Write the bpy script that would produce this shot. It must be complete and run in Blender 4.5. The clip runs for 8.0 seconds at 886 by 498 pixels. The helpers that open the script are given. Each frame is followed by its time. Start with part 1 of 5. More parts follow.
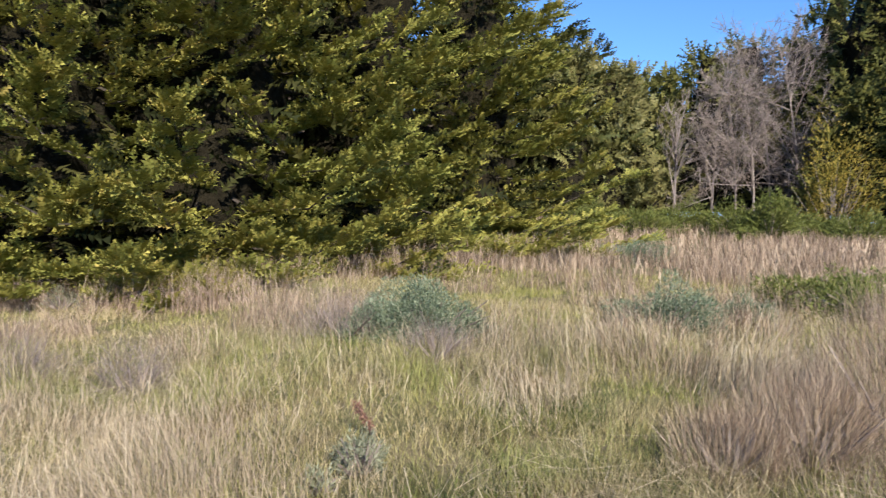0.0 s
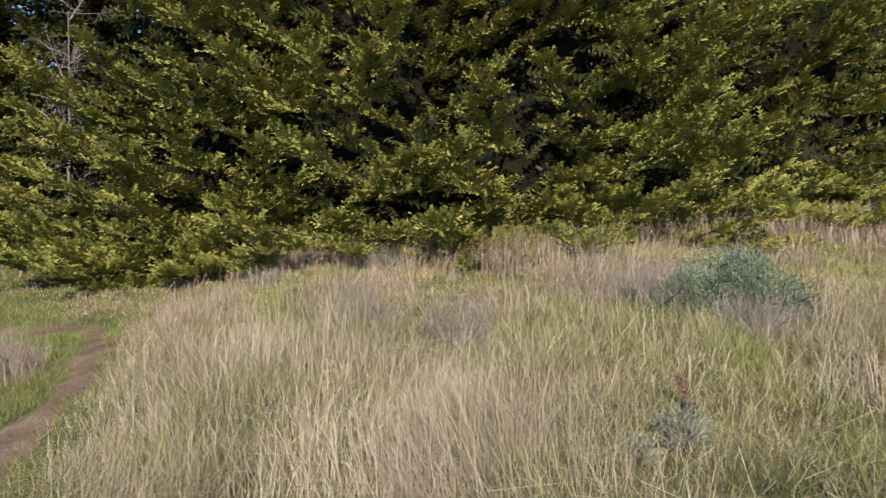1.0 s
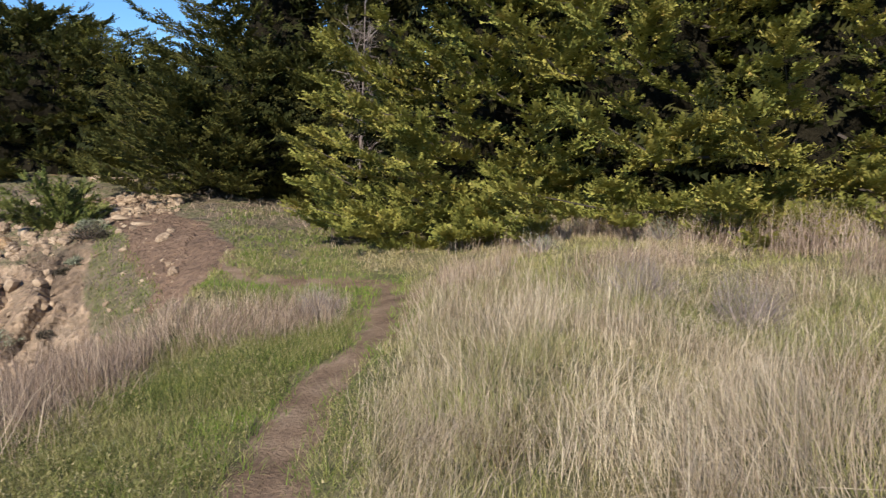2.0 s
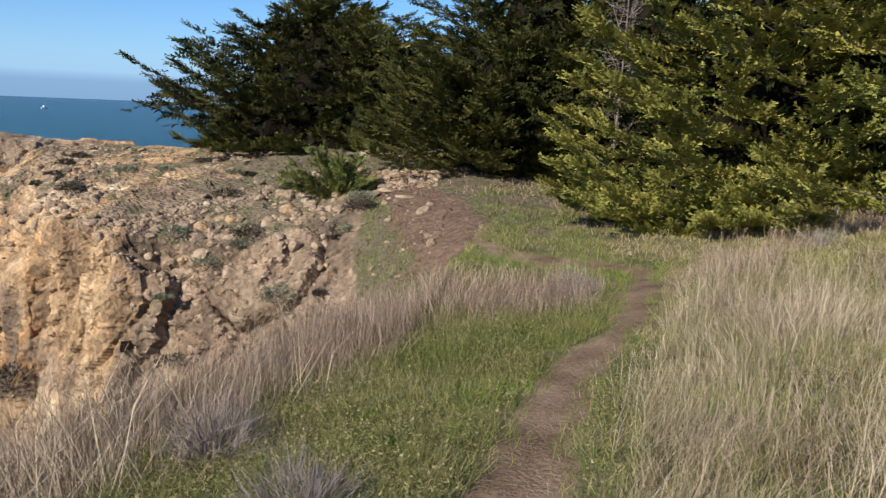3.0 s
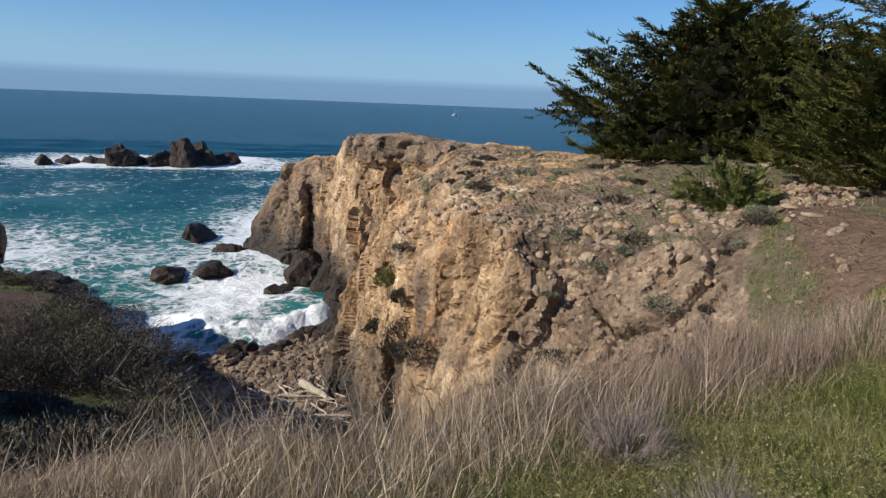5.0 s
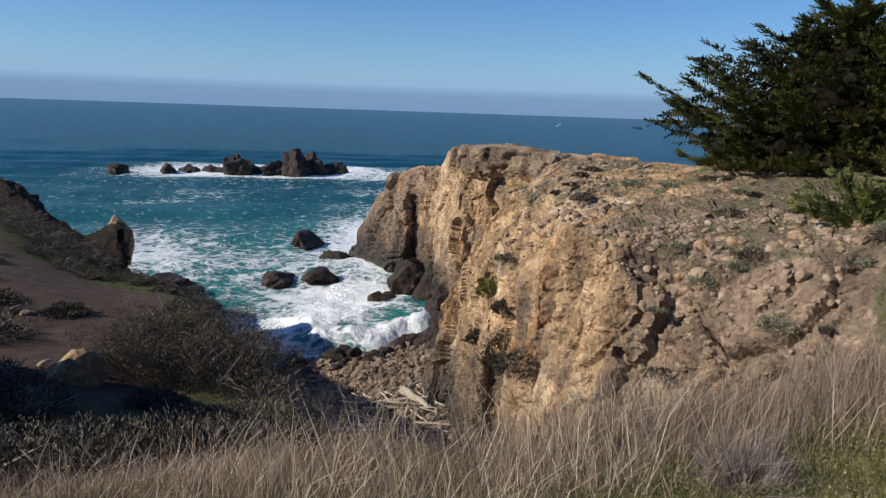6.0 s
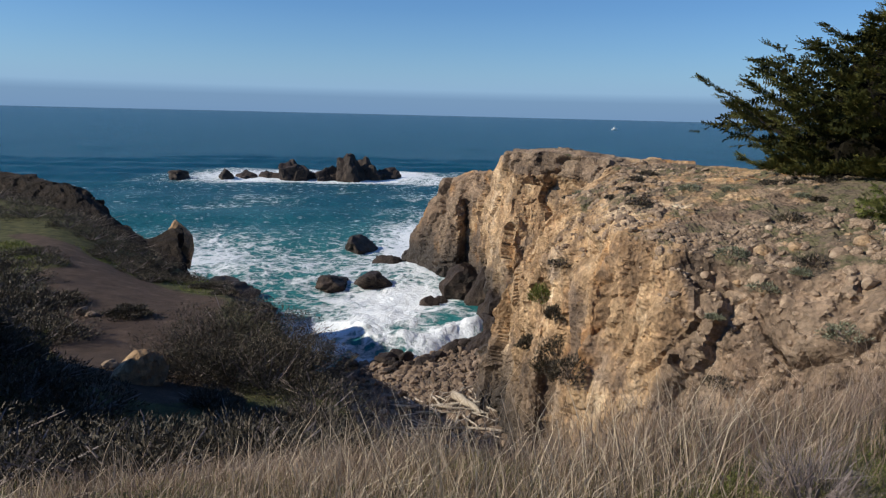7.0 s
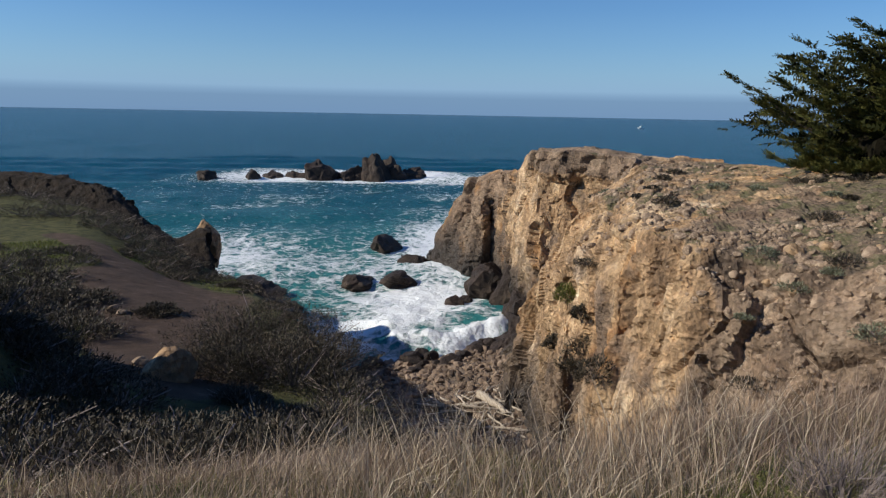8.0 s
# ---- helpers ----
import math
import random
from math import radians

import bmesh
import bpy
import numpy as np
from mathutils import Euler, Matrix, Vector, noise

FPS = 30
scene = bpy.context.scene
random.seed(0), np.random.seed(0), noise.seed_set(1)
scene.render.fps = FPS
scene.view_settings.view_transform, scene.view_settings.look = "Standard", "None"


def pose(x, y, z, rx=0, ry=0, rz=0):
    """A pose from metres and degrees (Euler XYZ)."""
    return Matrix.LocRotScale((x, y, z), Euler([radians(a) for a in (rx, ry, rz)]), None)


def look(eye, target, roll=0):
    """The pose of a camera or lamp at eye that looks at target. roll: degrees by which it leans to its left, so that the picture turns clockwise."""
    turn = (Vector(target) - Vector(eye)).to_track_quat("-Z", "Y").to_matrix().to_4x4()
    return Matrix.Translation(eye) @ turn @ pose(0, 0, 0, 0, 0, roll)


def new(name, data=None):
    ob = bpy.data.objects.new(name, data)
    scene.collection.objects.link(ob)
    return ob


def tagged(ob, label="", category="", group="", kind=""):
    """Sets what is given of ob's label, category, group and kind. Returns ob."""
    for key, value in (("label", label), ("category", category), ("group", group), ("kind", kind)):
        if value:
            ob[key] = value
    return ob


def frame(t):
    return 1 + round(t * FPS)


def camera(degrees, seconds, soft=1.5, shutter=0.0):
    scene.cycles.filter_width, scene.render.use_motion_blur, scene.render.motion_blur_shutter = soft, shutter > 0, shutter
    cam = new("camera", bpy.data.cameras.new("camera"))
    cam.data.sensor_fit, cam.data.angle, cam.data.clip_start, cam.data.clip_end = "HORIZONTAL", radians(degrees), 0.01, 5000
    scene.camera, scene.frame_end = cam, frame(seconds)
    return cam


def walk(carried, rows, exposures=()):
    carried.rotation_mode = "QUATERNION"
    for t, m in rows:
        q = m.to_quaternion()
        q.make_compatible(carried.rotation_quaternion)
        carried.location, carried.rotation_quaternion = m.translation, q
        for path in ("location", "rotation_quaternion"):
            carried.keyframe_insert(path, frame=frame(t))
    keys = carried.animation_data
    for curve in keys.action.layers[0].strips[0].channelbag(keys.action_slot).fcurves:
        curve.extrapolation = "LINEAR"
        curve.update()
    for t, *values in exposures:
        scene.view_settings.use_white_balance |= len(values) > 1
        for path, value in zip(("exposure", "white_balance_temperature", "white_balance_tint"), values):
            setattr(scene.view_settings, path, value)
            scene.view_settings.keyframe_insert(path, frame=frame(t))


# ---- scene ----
from mathutils.bvhtree import BVHTree

cam = camera(61.54, 8.0, 1.25, 0.12)
ROWS = [
    (0.0, -0.014, -0.012, 1.567, 87.60, -1.98, 7.20),
    (0.5, -0.109, -0.004, 1.555, 85.75, -1.82, 18.96),
    (1.0, -0.211, -0.017, 1.530, 84.45, -1.69, 29.33),
    (1.5, -0.313, -0.071, 1.519, 82.98, -1.66, 39.24),
    (3.0, -0.521, -0.304, 1.479, 79.45, -2.21, 67.79),
    (3.5, -0.574, -0.390, 1.474, 78.95, -2.54, 75.93),
    (4.0, -0.586, -0.480, 1.472, 78.74, -2.67, 83.56),
    (4.5, -0.581, -0.559, 1.469, 78.73, -2.44, 90.69),
    (5.0, -0.574, -0.610, 1.463, 78.92, -2.21, 96.47),
    (6.5, -0.604, -0.664, 1.468, 79.62, -1.69, 106.75),
    (7.0, -0.604, -0.668, 1.463, 79.69, -1.38, 108.34),
    (7.5, -0.600, -0.674, 1.456, 79.65, -1.19, 109.51),
    (8.0, -0.587, -0.673, 1.450, 79.62, -1.06, 110.23),
]
walk(cam, [(t, pose(*row)) for t, *row in ROWS], [(0.0, 0.82), (0.5, 0.64), (1.5, 0.52), (3.0, 0.33), (4.5, 0.05), (6.5, -0.12), (8.0, -0.17)])

# ---- sky and sun ----
SUN_AZ, SUN_EL = 208.0, 32.0  # azimuth counted from +y towards -x
world = bpy.data.worlds.new("sky")
scene.world = world
world.use_nodes = True
wn = world.node_tree.nodes
sky = wn.new("ShaderNodeTexSky")
sky.sky_type, sky.sun_disc = "NISHITA", False
sky.sun_elevation, sky.sun_rotation = radians(SUN_EL), radians(-SUN_AZ)
sky.altitude, sky.air_density, sky.dust_density, sky.ozone_density = 10, 1.0, 0.15, 4.0
wn["Background"].inputs["Strength"].default_value = 0.095
cool = wn.new("ShaderNodeMix")
cool.data_type, cool.blend_type = "RGBA", "MULTIPLY"
cool.inputs[0].default_value, cool.inputs[7].default_value = 1.0, (0.65, 0.93, 1.26, 1)
world.node_tree.links.new(sky.outputs[0], cool.inputs[6])
world.node_tree.links.new(cool.outputs[2], wn["Background"].inputs["Color"])
sun = new("sun", bpy.data.lights.new("sun", "SUN"))
sun.data.energy, sun.data.angle, sun.data.color = 5.4, radians(0.53), (1.0, 0.92, 0.78)
sun_from = Vector((-math.sin(radians(SUN_AZ)) * math.cos(radians(SUN_EL)), math.cos(radians(SUN_AZ)) * math.cos(radians(SUN_EL)), math.sin(radians(SUN_EL))))
sun.matrix_world = look(sun_from * 60, (0, 0, 0))

# ---- helpers of this place ----
RNG = np.random.default_rng(7)
SEA = -12.5
CX, CY = -0.35, -0.35


def hash01(ix, iy, iz, seed):
    h = (ix.astype(np.uint32) * np.uint32(73856093)) ^ (iy.astype(np.uint32) * np.uint32(19349663)) ^ (iz.astype(np.uint32) * np.uint32(83492791)) ^ np.uint32((seed * 2654435761) & 0xFFFFFFFF)
    h ^= h >> np.uint32(13)
    h = h * np.uint32(1274126177)
    h ^= h >> np.uint32(16)
    h = h * np.uint32(2246822519)
    h ^= h >> np.uint32(15)
    return h.astype(np.float64) / 4294967295.0


def vnoise(p, seed=0):
    """Smooth value noise in -1..1 at the points p."""
    p = np.asarray(p, float)
    i = np.floor(p).astype(np.int64)
    f = p - i
    u = f * f * (3 - 2 * f)
    out = 0
    for dx in (0, 1):
        for dy in (0, 1):
            for dz in (0, 1):
                w = (u[:, 0] if dx else 1 - u[:, 0]) * (u[:, 1] if dy else 1 - u[:, 1]) * (u[:, 2] if dz else 1 - u[:, 2])
                out = out + w * hash01(i[:, 0] + dx, i[:, 1] + dy, i[:, 2] + dz, seed)
    return out * 2 - 1


def fbm(p, octaves=4, seed=0, gain=0.5):
    out, amp, tot = 0, 1.0, 0.0
    p = np.asarray(p, float)
    for k in range(octaves):
        out = out + amp * vnoise(p, seed + k)
        tot += amp
        amp *= gain
        p = p * 2.03 + 7.1
    return out / tot


def worley(p, seed=0):
    """Distance to the nearest and second nearest cell point, the nearest cell's random number and the way from it."""
    p = np.asarray(p, float)
    i = np.floor(p).astype(np.int64)
    f1, f2, cid, to = np.full(len(p), 9.0), np.full(len(p), 9.0), np.zeros(len(p)), np.zeros(p.shape)
    for dx in (-1, 0, 1):
        for dy in (-1, 0, 1):
            for dz in (-1, 0, 1):
                a, b, c = i[:, 0] + dx, i[:, 1] + dy, i[:, 2] + dz
                q = np.stack([a + hash01(a, b, c, seed + 11), b + hash01(a, b, c, seed + 12), c + hash01(a, b, c, seed + 13)], 1)
                d = np.linalg.norm(q - p, axis=1)
                near = d < f1
                f2 = np.where(near, f1, np.minimum(f2, d))
                cid = np.where(near, hash01(a, b, c, seed + 14), cid)
                to = np.where(near[:, None], p - q, to)
                f1 = np.where(near, d, f1)
    return f1, f2, cid, to


def xy3(x, y, z=0.0):
    return np.stack([x, y, np.zeros_like(x) + z], 1)


def smooth(a, b, x):
    t = np.clip((x - a) / (b - a), 0, 1)
    return t * t * (3 - 2 * t)


def np_mesh(name, verts, faces, smooth_shade=False, attrs=None):
    verts, faces = np.ascontiguousarray(verts, np.float32), np.ascontiguousarray(faces, np.int32)
    me = bpy.data.meshes.new(name)
    n, (m, k) = len(verts), faces.shape
    me.vertices.add(n)
    me.vertices.foreach_set("co", verts.ravel())
    me.loops.add(m * k)
    me.loops.foreach_set("vertex_index", faces.ravel())
    me.polygons.add(m)
    me.polygons.foreach_set("loop_start", np.arange(0, m * k, k, dtype=np.int32))
    me.polygons.foreach_set("use_smooth", np.full(m, smooth_shade))
    me.update(calc_edges=True)
    for key, values in (attrs or {}).items():
        at = me.attributes.new(key, "FLOAT", "POINT")
        at.data.foreach_set("value", np.ascontiguousarray(values, np.float32))
    return me


def ob_mesh(name, verts, faces, material, parent=None, smooth_shade=False, attrs=None, label=""):
    ob = new(name, np_mesh(name, verts, faces, smooth_shade, attrs))
    ob.data.materials.append(material)
    if parent:
        ob.parent = parent
    if label:
        ob["label"] = label
    return ob


def empty(name, place, label, category, group="", kind=""):
    ob = new(name)
    ob.location = place
    return tagged(ob, label, category, group, kind)


def grid_faces(rows, cols, wrap=False):
    c = cols if wrap else cols - 1
    i, j = np.meshgrid(np.arange(rows - 1), np.arange(c), indexing="ij")
    a, b = i * cols + j, i * cols + (j + 1) % cols
    return np.stack([a, b, b + cols, a + cols], -1).reshape(-1, 4)


def polar(az, r):
    """Plan place of an azimuth (degrees from +y towards -x) and a distance from the middle of the turn."""
    return CX - np.sin(np.radians(az)) * r, CY + np.cos(np.radians(az)) * r


def to_polar(x, y):
    az = np.degrees(np.arctan2(-(x - CX), y - CY))
    return (az + 45) % 360 - 45, np.hypot(x - CX, y - CY)


def tubes(paths, sides=5):
    """Tapered tubes along polylines: a list of (points (n,3), radii (n,))."""
    vs, fs, base = [], [], 0
    ang = np.linspace(0, 2 * np.pi, sides, endpoint=False)
    for pts, rad in paths:
        pts, rad = np.asarray(pts, float), np.asarray(rad, float)
        tan = np.gradient(pts, axis=0)
        tan /= np.linalg.norm(tan, axis=1, keepdims=True) + 1e-9
        ref = np.where(np.abs(tan[:, 2:3]) > 0.9, np.array([[1.0, 0, 0]]), np.array([[0, 0, 1.0]]))
        a = np.cross(tan, ref)
        a /= np.linalg.norm(a, axis=1, keepdims=True) + 1e-9
        b = np.cross(tan, a)
        ring = pts[:, None] + rad[:, None, None] * (a[:, None] * np.cos(ang)[None, :, None] + b[:, None] * np.sin(ang)[None, :, None])
        vs.append(ring.reshape(-1, 3))
        fs.append(grid_faces(len(pts), sides, True) + base)
        base += len(pts) * sides
    return np.concatenate(vs), np.concatenate(fs)


def stamp(templates, places, axes, ups, sizes, rng, flat=1.0):
    """Many copies of small templates (verts, faces) joined: each with its axis along +x."""
    vs, fs, base = [], [], 0
    ax = axes / (np.linalg.norm(axes, axis=1, keepdims=True) + 1e-9)
    side = np.cross(ups, ax)
    side /= np.linalg.norm(side, axis=1, keepdims=True) + 1e-9
    up = np.cross(ax, side)
    pick = rng.integers(0, len(templates), len(places))
    for k, (tv, tf) in enumerate(templates):
        w = np.where(pick == k)[0]
        if not len(w):
            continue
        v = tv[None, :, 0:1] * ax[w][:, None] + tv[None, :, 1:2] * side[w][:, None] + tv[None, :, 2:3] * up[w][:, None] * flat
        v = v * sizes[w][:, None, None] + places[w][:, None]
        vs.append(v.reshape(-1, 3))
        fs.append((tf[None] + (np.arange(len(w)) * len(tv))[:, None, None]).reshape(-1, tf.shape[1]) + base)
        base += len(w) * len(tv)
    return np.concatenate(vs), np.concatenate(fs)


# ---- materials ----
def shader(name):
    m = bpy.data.materials.new(name)
    m.use_nodes = True
    nt = m.node_tree
    return m, nt, nt.nodes["Principled BSDF"]


def node(nt, kind, **values):
    n = nt.nodes.new(kind)
    for key, value in values.items():
        n.inputs[key.replace("_", " ")].default_value = value
    return n


def noise_tex(nt, coord, scale, detail=6.0, rough=0.6, stretch=None):
    if stretch:
        mp = nt.nodes.new("ShaderNodeMapping")
        mp.inputs["Scale"].default_value = stretch
        nt.links.new(coord, mp.inputs["Vector"])
        coord = mp.outputs[0]
    n = node(nt, "ShaderNodeTexNoise", Scale=scale, Detail=detail, Roughness=rough)
    nt.links.new(coord, n.inputs["Vector"])
    return n.outputs["Fac"]


def ramp(nt, fac, stops):
    r = nt.nodes.new("ShaderNodeValToRGB")
    while len(r.color_ramp.elements) < len(stops):
        r.color_ramp.elements.new(0.5)
    for el, (at, c) in zip(r.color_ramp.elements, stops):
        el.position, el.color = at, (*c, 1) if len(c) == 3 else c
    nt.links.new(fac, r.inputs["Fac"])
    return r.outputs["Color"]


def mixc(nt, fac, a, b, mode="MIX"):
    n = nt.nodes.new("ShaderNodeMix")
    n.data_type, n.blend_type = "RGBA", mode
    for socket, value in ((n.inputs[0], fac), (n.inputs[6], a), (n.inputs[7], b)):
        if isinstance(value, (int, float)):
            socket.default_value = value
        elif isinstance(value, tuple):
            socket.default_value = (*value, 1)
        else:
            nt.links.new(value, socket)
    return n.outputs[2]


def calc(nt, op, a, b=0.0, clamp=False):
    n = nt.nodes.new("ShaderNodeMath")
    n.operation, n.use_clamp = op, clamp
    for socket, value in ((n.inputs[0], a), (n.inputs[1], b)):
        if isinstance(value, (int, float)):
            socket.default_value = value
        else:
            nt.links.new(value, socket)
    return n.outputs[0]


def ranged(nt, x, a, b, lo=0.0, hi=1.0):
    n = nt.nodes.new("ShaderNodeMapRange")
    n.interpolation_type = "SMOOTHSTEP"
    nt.links.new(x, n.inputs["Value"])
    for key, value in (("From Min", a), ("From Max", b), ("To Min", lo), ("To Max", hi)):
        n.inputs[key].default_value = value
    return n.outputs[0]


def bump(nt, bsdf, height, strength, distance, under=None):
    n = node(nt, "ShaderNodeBump", Strength=strength, Distance=distance)
    nt.links.new(height, n.inputs["Height"])
    if under:
        nt.links.new(under, n.inputs["Normal"])
    nt.links.new(n.outputs[0], bsdf.inputs["Normal"])
    return n.outputs[0]


def coords(nt):
    return nt.nodes.new("ShaderNodeTexCoord").outputs["Object"]


def attribute(nt, name):
    n = nt.nodes.new("ShaderNodeAttribute")
    n.attribute_name = name
    return n.outputs["Fac"]


def leaf_mat(name, stops, patch_stops=None, patch_scale=0.6, patch=0.5, through_light=0.25, rough=0.6, gloss=0.25, mottle=0):
    """Leaves or blades: each island its own tint, patches of another tint at a larger scale."""
    m, nt, bsdf = shader(name)
    geo = nt.nodes.new("ShaderNodeNewGeometry")
    col = ramp(nt, geo.outputs["Random Per Island"], stops)
    if patch_stops:
        co = coords(nt)
        fac = ranged(nt, noise_tex(nt, co, patch_scale, 5), 0.42, 0.62, 0.0, patch)
        col = mixc(nt, fac, col, ramp(nt, geo.outputs["Random Per Island"], patch_stops))
    if mottle:
        fleck = noise_tex(nt, coords(nt), mottle, 3, 0.7)
        col = mixc(nt, 0.5, col, ramp(nt, fleck, [(0.32, (0.22, 0.24, 0.24)), (0.5, (0.47, 0.48, 0.47)), (0.68, (0.7, 0.68, 0.62))]), "OVERLAY")
    nt.links.new(col, bsdf.inputs["Base Color"])
    bsdf.inputs["Roughness"].default_value = rough
    bsdf.inputs["Specular IOR Level"].default_value = gloss
    if through_light:
        tr = nt.nodes.new("ShaderNodeBsdfTranslucent")
        nt.links.new(col, tr.inputs["Color"])
        mx = nt.nodes.new("ShaderNodeMixShader")
        mx.inputs[0].default_value = through_light
        nt.links.new(bsdf.outputs[0], mx.inputs[1])
        nt.links.new(tr.outputs[0], mx.inputs[2])
        nt.links.new(mx.outputs[0], nt.nodes["Material Output"].inputs["Surface"])
    return m


def plain_mat(name, stops, scale=3.0, rough=0.85, relief=0.4, relief_scale=18.0, relief_depth=0.03, gloss=0.25, stretch=None):
    m, nt, bsdf = shader(name)
    co = coords(nt)
    col = ramp(nt, noise_tex(nt, co, scale, 8, 0.62, stretch), stops)
    fine = noise_tex(nt, co, relief_scale, 8, 0.65, stretch)
    col = mixc(nt, 0.35, col, ramp(nt, fine, [(0.3, (0.25, 0.25, 0.25)), (0.7, (0.8, 0.8, 0.8))]), "OVERLAY")
    nt.links.new(col, bsdf.inputs["Base Color"])
    bsdf.inputs["Roughness"].default_value = rough
    bsdf.inputs["Specular IOR Level"].default_value = gloss
    bump(nt, bsdf, fine, relief, relief_depth)
    return m


def ground_mat():
    m, nt, bsdf = shader("meadow_soil")
    co = coords(nt)
    big, mid, fine = noise_tex(nt, co, 0.35, 5), noise_tex(nt, co, 2.2, 6), noise_tex(nt, co, 30, 6)
    turf = ramp(nt, mid, [(0.3, (0.075, 0.08, 0.03)), (0.5, (0.14, 0.125, 0.06)), (0.68, (0.21, 0.165, 0.1))])
    dirt = ramp(nt, mid, [(0.3, (0.12, 0.078, 0.05)), (0.5, (0.2, 0.135, 0.088)), (0.72, (0.3, 0.215, 0.15))])
    bank = ramp(nt, mid, [(0.3, (0.1, 0.08, 0.055)), (0.6, (0.2, 0.15, 0.1)), (0.75, (0.12, 0.13, 0.05))])
    tr = calc(nt, "ADD", attribute(nt, "bare"), calc(nt, "MULTIPLY", calc(nt, "SUBTRACT", fine, 0.5), 0.7))
    col = mixc(nt, ranged(nt, tr, 0.35, 0.6), turf, dirt)
    col = mixc(nt, attribute(nt, "steep"), col, bank)
    # darker turf and dirt colours on the lower bluff
    dark_turf = ramp(nt, mid, [(0.3, (0.026, 0.022, 0.013)), (0.5, (0.068, 0.07, 0.026)), (0.7, (0.125, 0.11, 0.048))])
    dark_dirt = ramp(nt, mid, [(0.3, (0.05, 0.034, 0.025)), (0.6, (0.09, 0.061, 0.045)), (0.75, (0.15, 0.105, 0.078))])
    col = mixc(nt, attribute(nt, "bluff_dark"), col, mixc(nt, ranged(nt, tr, 0.35, 0.6), dark_turf, dark_dirt))
    col = mixc(nt, 0.5, col, ramp(nt, fine, [(0.3, (0.2, 0.2, 0.2)), (0.7, (0.8, 0.8, 0.8))]), "OVERLAY")
    nt.links.new(col, bsdf.inputs["Base Color"])
    bsdf.inputs["Roughness"].default_value = 0.95
    bsdf.inputs["Specular IOR Level"].default_value = 0.15
    bump(nt, bsdf, fine, 0.7, 0.04)
    return m


def cliff_mat():
    m, nt, bsdf = shader("sandstone_cliff")
    co = coords(nt)
    big = noise_tex(nt, co, 0.16, 6, 0.6)
    strata = noise_tex(nt, co, 0.7, 8, 0.65, (1.0, 1.0, 0.45))
    fine = noise_tex(nt, co, 6, 10, 0.7)
    col = ramp(nt, strata, [(0.28, (0.1, 0.07, 0.048)), (0.42, (0.27, 0.175, 0.1)), (0.55, (0.43, 0.295, 0.17)), (0.72, (0.6, 0.475, 0.335))])
    rust = ramp(nt, strata, [(0.3, (0.2, 0.1, 0.045)), (0.7, (0.48, 0.27, 0.11))])
    grey = ramp(nt, strata, [(0.3, (0.07, 0.055, 0.044)), (0.5, (0.17, 0.125, 0.092)), (0.7, (0.31, 0.235, 0.17))])
    col = mixc(nt, ranged(nt, big, 0.5, 0.62), col, rust)
    col = mixc(nt, ranged(nt, calc(nt, "ADD", noise_tex(nt, co, 0.33, 5, 0.6), calc(nt, "MULTIPLY", attribute(nt, "grey"), 0.3)), 0.5, 0.63, 0, 0.85), col, grey)
    vor, pebble = node(nt, "ShaderNodeTexVoronoi", Scale=2.3), node(nt, "ShaderNodeTexVoronoi", Scale=7.5)
    twist = nt.nodes.new("ShaderNodeVectorMath")
    twist.operation = "MULTIPLY_ADD"
    wob = node(nt, "ShaderNodeTexNoise", Scale=1.4, Detail=4.0)
    nt.links.new(co, wob.inputs["Vector"])
    nt.links.new(wob.outputs["Color"], twist.inputs[0])
    twist.inputs[1].default_value = (0.5, 0.5, 0.5)
    nt.links.new(co, twist.inputs[2])
    for v in (vor, pebble):
        nt.links.new(twist.outputs[0], v.inputs["Vector"])
    col = mixc(nt, 0.45, col, ramp(nt, vor.outputs["Color"], [(0.1, (0.28, 0.27, 0.26)), (0.5, (0.5, 0.5, 0.5)), (0.9, (0.76, 0.74, 0.72))]), "OVERLAY")
    col = mixc(nt, 0.5, col, ramp(nt, pebble.outputs["Color"], [(0.1, (0.25, 0.25, 0.25)), (0.5, (0.5, 0.5, 0.5)), (0.9, (0.8, 0.79, 0.77))]), "OVERLAY")
    wet = attribute(nt, "wet")
    col = mixc(nt, calc(nt, "MULTIPLY", wet, 0.92), col, (0.035, 0.03, 0.026))
    green = ramp(nt, noise_tex(nt, co, 1.6, 8, 0.7), [(0.32, (0.075, 0.065, 0.05)), (0.45, (0.15, 0.115, 0.08)), (0.55, (0.1, 0.095, 0.045)), (0.7, (0.24, 0.185, 0.13))])
    veg = calc(nt, "ADD", attribute(nt, "turf"), calc(nt, "MULTIPLY", calc(nt, "SUBTRACT", noise_tex(nt, co, 0.9, 8, 0.7), 0.5), 1.6))
    col = mixc(nt, ranged(nt, veg, 0.42, 0.62), col, green)
    dirt = ramp(nt, noise_tex(nt, co, 2.2, 6), [(0.3, (0.1, 0.065, 0.045)), (0.6, (0.17, 0.11, 0.075)), (0.75, (0.23, 0.16, 0.11))])
    col = mixc(nt, ranged(nt, calc(nt, "ADD", attribute(nt, "bare"), calc(nt, "MULTIPLY", calc(nt, "SUBTRACT", fine, 0.5), 0.6)), 0.35, 0.6), col, dirt)
    col = mixc(nt, 0.45, col, ramp(nt, fine, [(0.3, (0.2, 0.2, 0.2)), (0.7, (0.8, 0.8, 0.8))]), "OVERLAY")
    nt.links.new(col, bsdf.inputs["Base Color"])
    nt.links.new(ranged(nt, wet, 0, 1, 0.92, 0.45), bsdf.inputs["Roughness"])
    bsdf.inputs["Specular IOR Level"].default_value = 0.25
